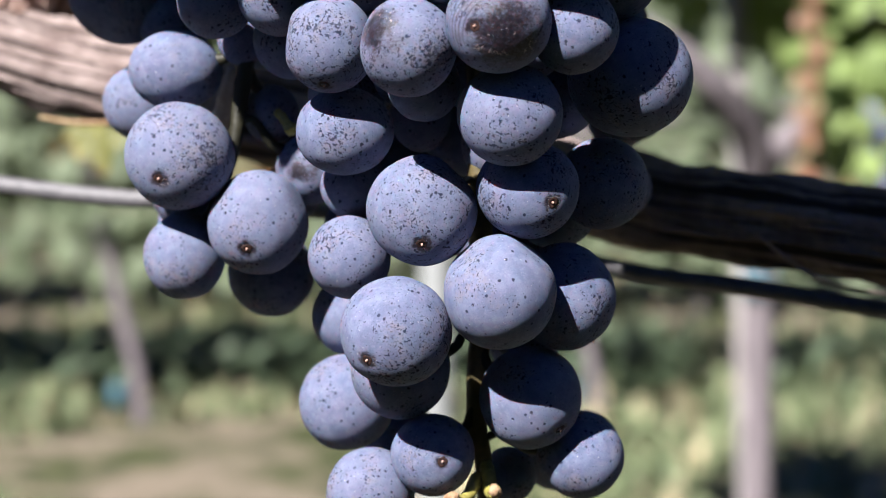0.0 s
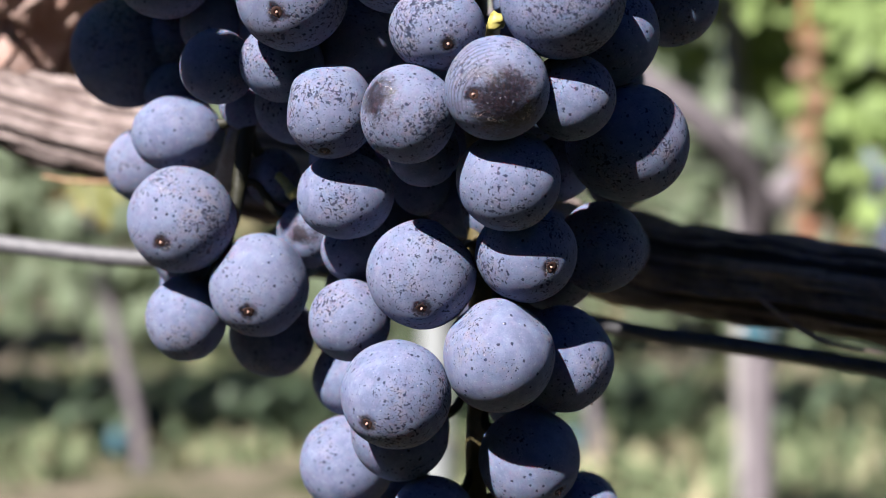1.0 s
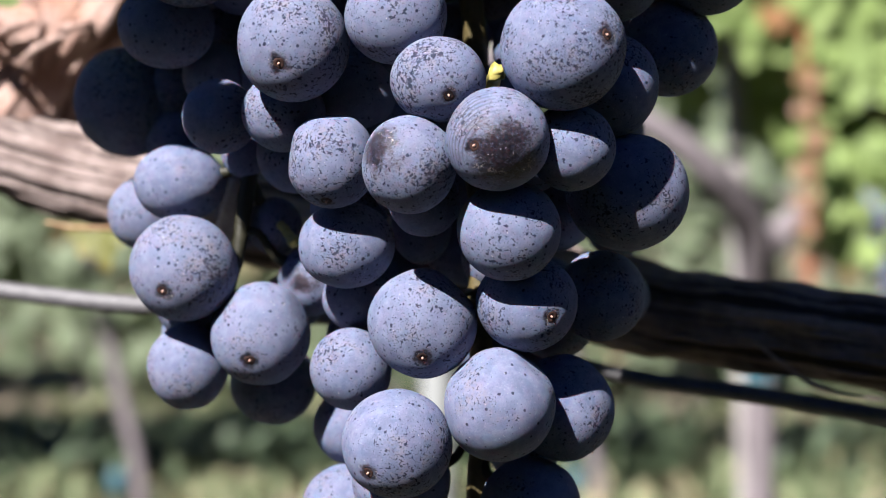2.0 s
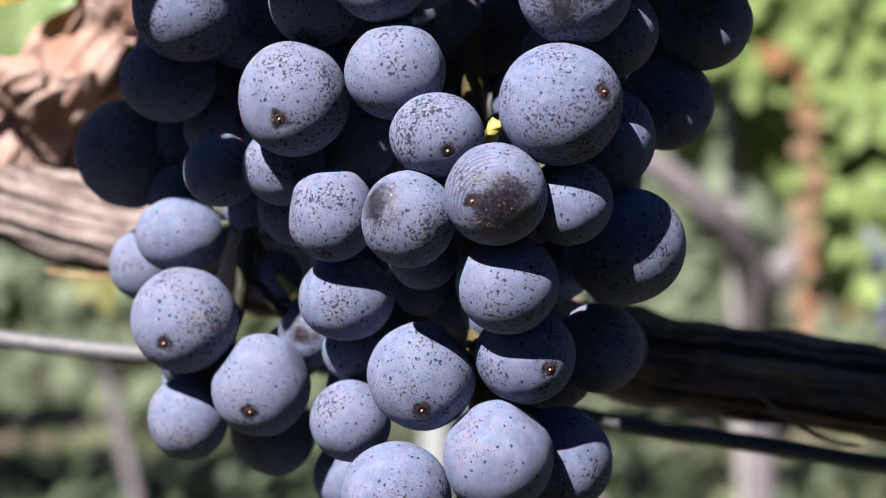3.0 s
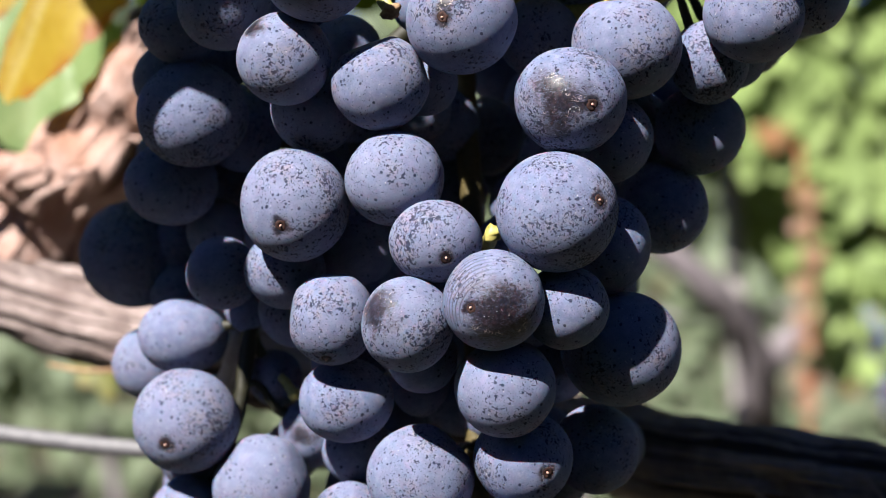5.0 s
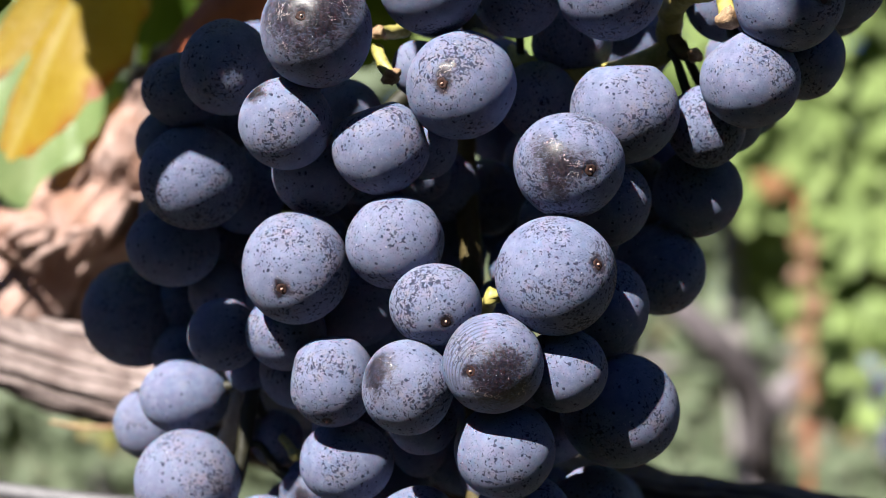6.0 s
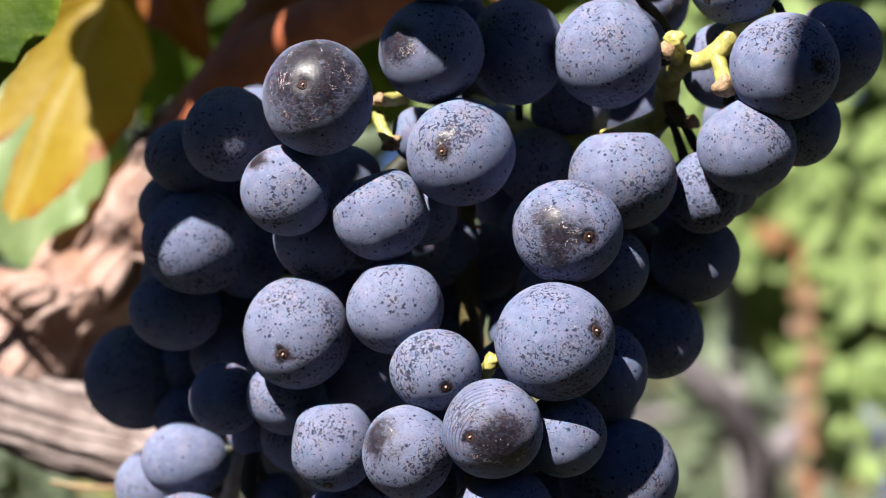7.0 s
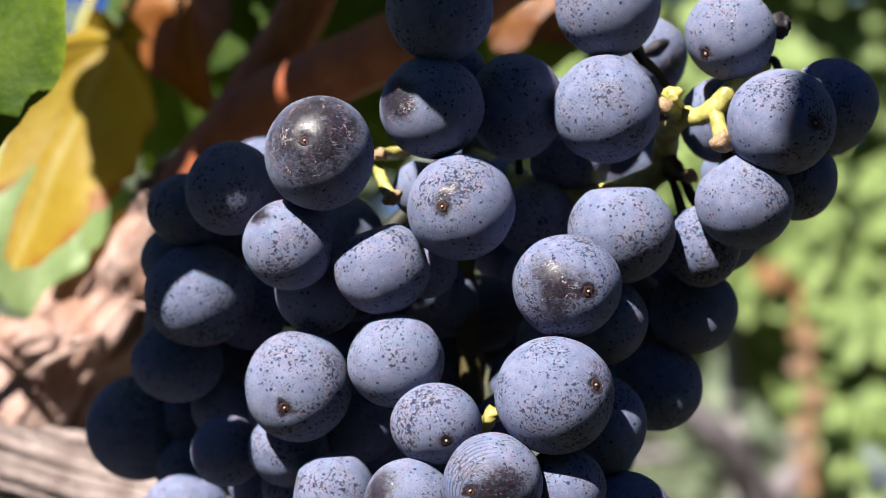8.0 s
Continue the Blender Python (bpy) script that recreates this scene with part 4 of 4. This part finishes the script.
berry(33.4, 337.8, 25.3, 6.3, 1.00, 1.00, rings=3)
berry(-38.0, 305.3, 83.2, 6.8, 1.00, 1.00, rings=3)
berry(54.4, 300.5, 91.8, 6.3, 1.00, 1.00, rings=3)
berry(-5.6, 337.4, 55.5, 5.9, 1.00, 1.00, rings=3)
berry(5.8, 319.7, 102.5, 6.8, 1.00, 1.00, rings=3)
berry(-16.0, 296.1, 26.0, 6.6, 1.00, 1.00, rings=3)
berry(32.4, 329.4, 11.5, 6.2, 1.00, 1.00, rings=3)
berry(69.7, 291.9, 99.1, 6.0, 1.00, 1.00, rings=3)
berry(34.4, 312.4, 81.5, 7.4, 1.00, 1.00, rings=3)
berry(-15.4, 318.8, 4.0, 5.9, 1.00, 1.00, rings=3)
berry(14.1, 311.2, -14.9, 6.9, 1.00, 1.00, rings=3)
berry(-9.2, 284.5, 57.0, 6.2, 1.00, 1.00, rings=3)
berry(15.9, 309.9, -2.3, 5.9, 1.00, 1.00, rings=3)
berry(-15.0, 333.9, -26.1, 7.7, 1.00, 1.00, rings=3)
berry(25.0, 317.8, -35.5, 6.8, 1.00, 1.00, rings=3)
berry(0.4, 327.4, 60.4, 7.4, 1.00, 1.00, rings=3)
berry(6.2, 303.5, 3.2, 5.9, 1.00, 1.00, rings=3)
berry(0.1, 296.8, 40.9, 6.6, 1.00, 1.00, rings=3)
berry(28.9, 329.8, 104.1, 6.3, 1.00, 1.00, rings=3)
berry(-23.7, 289.7, 94.2, 7.5, 1.00, 1.00, rings=3)
berry(-42.6, 336.7, 76.3, 7.5, 1.00, 1.00, rings=3)
berry(8.5, 305.2, 103.8, 7.0, 1.00, 1.00, rings=3)
berry(33.1, 339.5, 43.5, 6.1, 1.00, 1.00, rings=3)
berry(34.7, 281.7, 77.7, 6.0, 1.00, 1.00, rings=3)
berry(40.6, 317.5, 55.5, 6.4, 1.00, 1.00, rings=3)
berry(-24.8, 333.6, 98.5, 6.0, 1.00, 1.00, rings=3)
berry(14.5, 306.0, 54.4, 6.0, 1.00, 1.00, rings=3)
berry(-11.4, 294.0, 38.5, 6.5, 1.00, 1.00, rings=3)
berry(18.8, 297.0, 25.8, 7.5, 1.00, 1.00, rings=3)
berry(0.0, 303.0, 68.8, 7.0, 1.00, 1.00, rings=3)
berry(36.4, 309.8, 96.8, 7.5, 1.00, 1.00, rings=3)
# hidden fillers, added to stop stray sun and close gaps at the back
berry(2.0, 274.5, 104.0, 6.0, 1.00, 1.00, rings=3)
berry(-48.1, 322.0, 49.5, 6.5, 1.00, 1.00, rings=3)
berry(-48.4, 322.0, 40.3, 6.5, 1.00, 1.00, rings=3)
berry(-41.1, 322.0, 62.0, 6.0, 1.00, 1.00, rings=3)
berry(29.4, 297.0, 106.4, 5.0, 1.00, 1.00, rings=3)


# stalks: the main axis, its side branches, and a short stalk to each berry
def stalks():
    axis = [(TOP, 0.0024), (mm(4, 326, 138), 0.0024), (mm(1, 304, 122), 0.0023), (mm(6, 296, 98), 0.0024), (mm(4.2, 301, 78), 0.0022), (mm(4.9, 302, 62), 0.0021), (mm(6.2, 302, 46), 0.0021), (mm(6, 298, 20), 0.0020),
            (mm(6.5, 298, -8), 0.0019), (mm(5.5, 299, -26), 0.0017), (mm(7.0, 298, -38), 0.0015), (mm(7.5, 297, -52), 0.0010)]
    part("rachis", tube("rachis", axis, 16, 8, 0.2, 0.08, 6, 3.0), MID_STALK, bunch, "green-brown main stalk", axis[0][0])
    wing = [(mm(6, 296, 95), 0.0017), (mm(-14, 300, 76), 0.0017), (mm(-28, 306, 52), 0.0016), (mm(-33.5, 306, 34), 0.0015), (mm(-35.5, 305, 20), 0.0013), (mm(-38, 306, 10), 0.0009)]
    part("branch", tube("branch", wing, 14, 8, 0.2, 0.08, 6, 5.0), SHADED_STALK, bunch, "green-brown side stalk darkened as if shaded", wing[0][0])
    fork = [(mm(6, 295, 94), 0.0019), (mm(22, 284, 84), 0.0019), (mm(37.4, 282.9, 87.8), 0.0019), (mm(38.9, 280.2, 91.8), 0.0021), (mm(38.8, 274.8, 93.4), 0.0021), (mm(40.1, 269.5, 94.6), 0.0019), (mm(42.7, 266.6, 94.0), 0.0015), (mm(45.3, 264.4, 95.0), 0.0016), (mm(48.0, 263.6, 98.0), 0.0015), (mm(51.0, 265.5, 101.2), 0.0014), (mm(55.0, 271.0, 104.0), 0.0012)]
    part("branch", tube("branch", fork, 14, 8, 0.25, 0.06, 6, 6.0), STALK, bunch, "yellow-green side stalk", fork[0][0])
    lines = [line for line in (axis, wing, fork)]
    spots = [Vector(row[:3]) for line in lines for row in smooth_path(line, 6)]
    for place, r, shown in BERRIES:
        near = min(spots, key=lambda s: (s - place - Vector((0, 0, 0.006))).length)
        way = (near - place).normalized()
        if (near - place).length > r + 0.014:
            way = (near - place + Vector((0, 0.03, 0))).normalized()
            near = place + way * (r + 0.0035)
        a = place + way * r * 0.93
        b = place + way * (r + 0.0022)
        c = (b + near) / 2 + Vector((0, 0, 0.002))
        if shown and (near - place).length > r + 0.004:
            part("pedicel", tube("pedicel", [(a, 0.0011), (b, 0.0009), (c, 0.0007), (near, 0.0008)], 8, 4, 0.2), SHADED_STALK, bunch, "", a)


def bare_stalk(points, knob=0.0015, skin=STALK, seed=0, end_skin=CORK):
    """A stalk whose berry has gone or sits aside, with a corky swelling at its end."""
    stem = part("pedicel", tube("pedicel", points, 12, 6, 0.3, 0.1, 5, seed), skin, bunch, "yellow-green stalk with corky end", points[0][0])
    end, r = points[-1]
    way = (Vector(end) - Vector(points[-2][0])).normalized()
    cap = [(Vector(end) - way * 0.0008, r), (Vector(end), knob), (Vector(end) + way * 0.0008, knob * 0.85), (Vector(end) + way * 0.0013, knob * 0.4)]
    part("receptacle", tube("receptacle", cap, 12, 4, 0.5, 0.2, 6, seed + 2), end_skin, stem, "", cap[0][0])


near = near_vine()
wire()
stalks()

# stalks that show between the berries
bare_stalk([(mm(40.0, 269.5, 94.4), 0.0015), (mm(39.3, 267.1, 96.1), 0.0013), (mm(38.3, 264.0, 96.8), 0.0012)], 0.0017, STALK, 2, STALK)
bare_stalk([(mm(40.0, 268.4, 94.7), 0.0012), (mm(38.1, 265.3, 95.1), 0.0012), (mm(36.8, 262.3, 94.7), 0.0011)], 0.0014, STALK, 3)
bare_stalk([(mm(45.2, 264.4, 94.4), 0.0012), (mm(45.8, 263.0, 91.0), 0.0013), (mm(45.6, 260.5, 88.1), 0.0015)], 0.0022, STALK, 9)
bare_stalk([(mm(38.9, 280.2, 91.4), 0.0014), (mm(40.8, 279.0, 87.4), 0.0013), (mm(42.5, 276.2, 86.0), 0.0010)], 0.0014, MID_STALK, 10)

bare_stalk([(mm(6, 301, 44), 0.0012), (mm(7.6, 284, 44.3), 0.0012), (mm(8.0, 272, 44.5), 0.0012), (mm(8.3, 268.5, 44.8), 0.0013)], 0.0015, STALK, 1, STALK)
bare_stalk([(mm(-6, 282, 92), 0.0013), (mm(-8.6, 276, 90), 0.0012), (mm(-10.2, 272, 89), 0.0011)], 0.0012, STALK, 4)
bare_stalk([(mm(-10.5, 274, 87), 0.0010), (mm(-9.4, 271.5, 83.5), 0.0010), (mm(-8.0, 270.5, 81.3), 0.0011)], 0.0016, STALK, 5)
bare_stalk([(mm(-28.5, 304, 23.5), 0.0007), (mm(-27, 303, 22), 0.0008), (mm(-26, 302, 20.5), 0.0009)], 0.0011, STALK, 6, STALK)
bare_stalk([(mm(7, 298, -36), 0.0012), (mm(8.0, 293, -40), 0.0012), (mm(8.4, 290, -39.5), 0.0011)], 0.0011, STALK, 7)
bare_stalk([(mm(6, 298, -38), 0.0012), (mm(3.5, 290, -41), 0.0011), (mm(1.6, 287, -40.5), 0.0010)], 0.0015, STALK, 8)
part("dry_stub", tube("dry_stub", [(mm(-40.5, 322, 22), 0.0018), (mm(-38.8, 319, 27.5), 0.0016), (mm(-38.0, 318, 32.5), 0.0008)], 12, 5, 0.3), PALE, bunch, "pale dry stalk stub", mm(-40.5, 322, 22))

# leaves of the vine
near_leaf(near, YELLOW, mm(-82, 412, 153), mm(-106.5, 404, 91.5), (-0.25, -1, 0.15), 0.057, 3, "yellow leaf turning orange at its edge", 0.10, 0.15, outline=TORN)
near_leaf(near, VEINED, mm(-91, 300, 146), mm(-86, 288, 78), (-0.5, -0.95, 0.1), 0.055, 8, "green leaf with fine veins", 0.10, 0.10, outline=OVAL)
near_leaf(near, PALE_GREEN, mm(-117, 505, 158), mm(-124, 490, 98), (-0.2, -1, 0.5), 0.056, 12, "pale sunlit green leaf", 0.2, 0.3, outline=OVAL)
near_leaf(near, PALE_GREEN, mm(-93, 500, 124), mm(-112, 488, 108), (-0.2, -1, 0.6), 0.021, 17, "pale sunlit green leaf", 0.2, 0.3)
near_leaf(near, GREEN, mm(-46, 500, 190), mm(-66, 480, 120), (-0.1, -1, 0.4), 0.070, 21, "green leaf in shade", 0.2, 0.3)
near_leaf(near, GREEN, mm(-10, 470, 200), mm(-16, 452, 140), (0.1, -1, 0.3), 0.055, 26, "green leaf in shade", 0.2, 0.3)
near_leaf(near, BROWN, mm(-66, 432, 170), mm(-69, 425, 142), (-0.9, -1, 0.2), 0.026, 31, "rust-brown withered leaf", 0.4, 0.7)
near_leaf(near, GREEN, mm(30, 420, 190), mm(22, 396, 132), (0.7, -0.75, -0.5), 0.050, 35, "green leaf behind the berries", 0.25, 0.3)
near_leaf(near, GREEN, mm(-77, 470, 165), mm(-81, 462, 124), (0.7, -0.75, -0.5), 0.030, 64, "green leaf in shade", 0.2, 0.3)
near_leaf(near, GREEN, mm(-60, 485, 200), mm(-65, 470, 154), (0.5, -0.85, -0.25), 0.036, 66, "green leaf in shade", 0.2, 0.3)
near_leaf(near, LIME, mm(-136, 700, 46), mm(-132, 690, 26), (-0.3, -1, 0.5), 0.015, 61, "yellow-green leaf below the cordon", 0.2, 0.4)
near_leaf(near, BROWN, mm(28, 396, 168), mm(11, 390, 147), (-0.3, -1, 0.3), 0.026, 39, "orange withered leaf", 0.3, 0.6)


# unseen leaves of the same vine, added above to shade bunch top, flank and shoots
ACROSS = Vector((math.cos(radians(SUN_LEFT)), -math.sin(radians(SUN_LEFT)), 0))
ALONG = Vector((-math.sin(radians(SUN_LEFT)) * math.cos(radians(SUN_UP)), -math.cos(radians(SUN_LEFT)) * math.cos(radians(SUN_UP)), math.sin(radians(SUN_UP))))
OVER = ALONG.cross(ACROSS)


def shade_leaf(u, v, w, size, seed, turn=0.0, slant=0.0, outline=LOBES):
    """An unseen leaf put across the sun's rays to cast shade: u and v millimetres across and over them, w towards the
    sun; turn: degrees that its tip leans.
    """
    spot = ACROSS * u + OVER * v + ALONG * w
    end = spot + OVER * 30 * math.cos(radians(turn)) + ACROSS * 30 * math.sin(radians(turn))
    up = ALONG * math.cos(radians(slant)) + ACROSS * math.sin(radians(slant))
    near_leaf(near, GREEN, mm(*spot), mm(*end), FIRST.to_3x3() @ up, size, seed, "unseen green leaf that shades the bunch", 0.10, 0.15, True, mm(*(spot + ALONG * 30)), outline, 0.25)


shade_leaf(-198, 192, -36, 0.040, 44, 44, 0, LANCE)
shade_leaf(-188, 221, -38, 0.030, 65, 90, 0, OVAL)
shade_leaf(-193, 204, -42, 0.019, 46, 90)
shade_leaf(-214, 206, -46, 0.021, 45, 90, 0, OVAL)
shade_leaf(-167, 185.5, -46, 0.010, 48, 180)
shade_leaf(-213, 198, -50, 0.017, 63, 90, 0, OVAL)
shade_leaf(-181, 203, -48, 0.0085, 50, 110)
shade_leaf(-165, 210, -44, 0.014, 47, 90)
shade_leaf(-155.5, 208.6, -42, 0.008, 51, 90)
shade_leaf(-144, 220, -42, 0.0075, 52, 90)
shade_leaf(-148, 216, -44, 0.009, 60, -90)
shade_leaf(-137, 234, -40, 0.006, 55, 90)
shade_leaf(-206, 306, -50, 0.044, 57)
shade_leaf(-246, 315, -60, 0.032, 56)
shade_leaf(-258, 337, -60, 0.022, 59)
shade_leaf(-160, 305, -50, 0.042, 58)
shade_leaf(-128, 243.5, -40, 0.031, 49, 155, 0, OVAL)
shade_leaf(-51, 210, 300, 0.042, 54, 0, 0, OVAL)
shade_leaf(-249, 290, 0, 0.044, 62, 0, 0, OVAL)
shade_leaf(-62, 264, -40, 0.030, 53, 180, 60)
# loose canopy leaves, added overhead to block sky and shade the shoots
chance = random.Random(23)
for k in range(46):
    spot = Vector((chance.uniform(-95, 320), chance.uniform(250, 560), chance.uniform(225, 480)))
    tip = spot + Vector((chance.uniform(-30, 30), chance.uniform(-40, 10), chance.uniform(-60, -20)))
    near_leaf(near, GREEN if k % 4 else PALE_GREEN, mm(*spot), mm(*tip), (chance.uniform(-0.6, 0.6), -1, chance.uniform(0.1, 0.8)), chance.uniform(0.045, 0.07), 100 + k, "green leaf added to the canopy for shade", 0.2, 0.3)

# the place behind
ground()
crowns = [crown_mesh(60 + k, 0.74, 1.95, 950) for k in range(3)]
nearest = [crown_mesh(140 + k, 0.76, 1.95, 5200, 1.25, 0.52, -0.6, k == 0) for k in range(2)]
row = 2.42
for k in range(0, 4):
    row_vine((0.435 + 1.2 * k, row), nearest, lean=0.0, tie=0.60, fork=(k == 0), seed=k + 12)
middle = [crown_mesh(90 + k, 0.60, 1.95, 900) for k in range(2)]
thin = [crown_mesh(95 + k, 0.86, 1.7, 420, gap=-0.2) for k in range(2)]
for k in range(-4, 5):
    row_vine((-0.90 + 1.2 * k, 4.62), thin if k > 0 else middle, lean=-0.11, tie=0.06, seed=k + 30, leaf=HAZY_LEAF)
low_ones = [crown_mesh(120 + k, 0.12, 1.95, 1100) for k in range(2)]
for k in range(-5, 6):
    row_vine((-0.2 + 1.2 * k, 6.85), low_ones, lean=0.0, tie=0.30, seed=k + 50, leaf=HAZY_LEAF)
for k in range(-6, 7):
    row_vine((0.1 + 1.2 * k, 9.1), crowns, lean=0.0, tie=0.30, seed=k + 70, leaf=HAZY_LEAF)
# unseen rows behind the camera, added thick and low to cut sky and ground bounce
dense = [crown_mesh(160 + k, 0.08, 2.0, 1900, 1.25, 1.0, -0.6) for k in range(2)]
for k in range(-4, 5):
    row_vine((0.1 + 1.2 * k, -1.75), dense, lean=0.0, tie=0.30, seed=k + 90)
for k in range(-5, 6):
    row_vine((0.5 + 1.2 * k, -3.95), dense, lean=0.0, tie=0.30, seed=k + 110)
# unseen neighbours in the near row, added to shade the ground
for x in (-2.5, -1.25, 1.05, 2.25):
    row_vine((x, 0.45), crowns, lean=0.0, tie=0.30, seed=int(x * 4) + 40)
row_post(0.443, row + 0.045, 1.9, 0.015, 2.0, POST, 0.086)
row_post(-0.012, row, 1.9, 0.024, 6.0, ZINC)
far_bunch(0.585, row - 0.16, 0.86, 1.2, 3)
far_bunch(0.66, row - 0.12, 0.90, 1.1, 5)
far_leaves(0.457, row - 0.20, 0.70, 1.00, 8, 4)
far_leaves(0.600, row - 0.18, 0.85, 0.92, 5, 9)
grass()
weeds()
# a dry split in the skin of one berry
hurt, wide = Vector((37.6, 291.8, 111.9)), 7.2
gash = [(mm(*(hurt + Vector(way).normalized() * wide)), size) for way, size in (((-0.32, -0.93, -0.24), 0.0003), ((-0.05, -0.97, -0.10), 0.0008), ((0.18, -0.95, 0.02), 0.0010), ((0.42, -0.88, 0.14), 0.0004))]
part("split", tube("split", gash, 10, 5, 0.5, 0.3, 5, 4.0), DRIED, bunch, "dark dry split in the skin", gash[0][0])
part("dried_berry", tube("dried_berry", [(mm(51.5, 264, 108), 0.0006), (mm(54.4, 264, 108.6), 0.0019), (mm(56.6, 264, 109.0), 0.0022), (mm(58.2, 264, 109.2), 0.0010)], 20, 8, 0.6, 0.3, 6, 2.0), DRIED, bunch, "shrivelled black berry", mm(51.5, 264, 108))
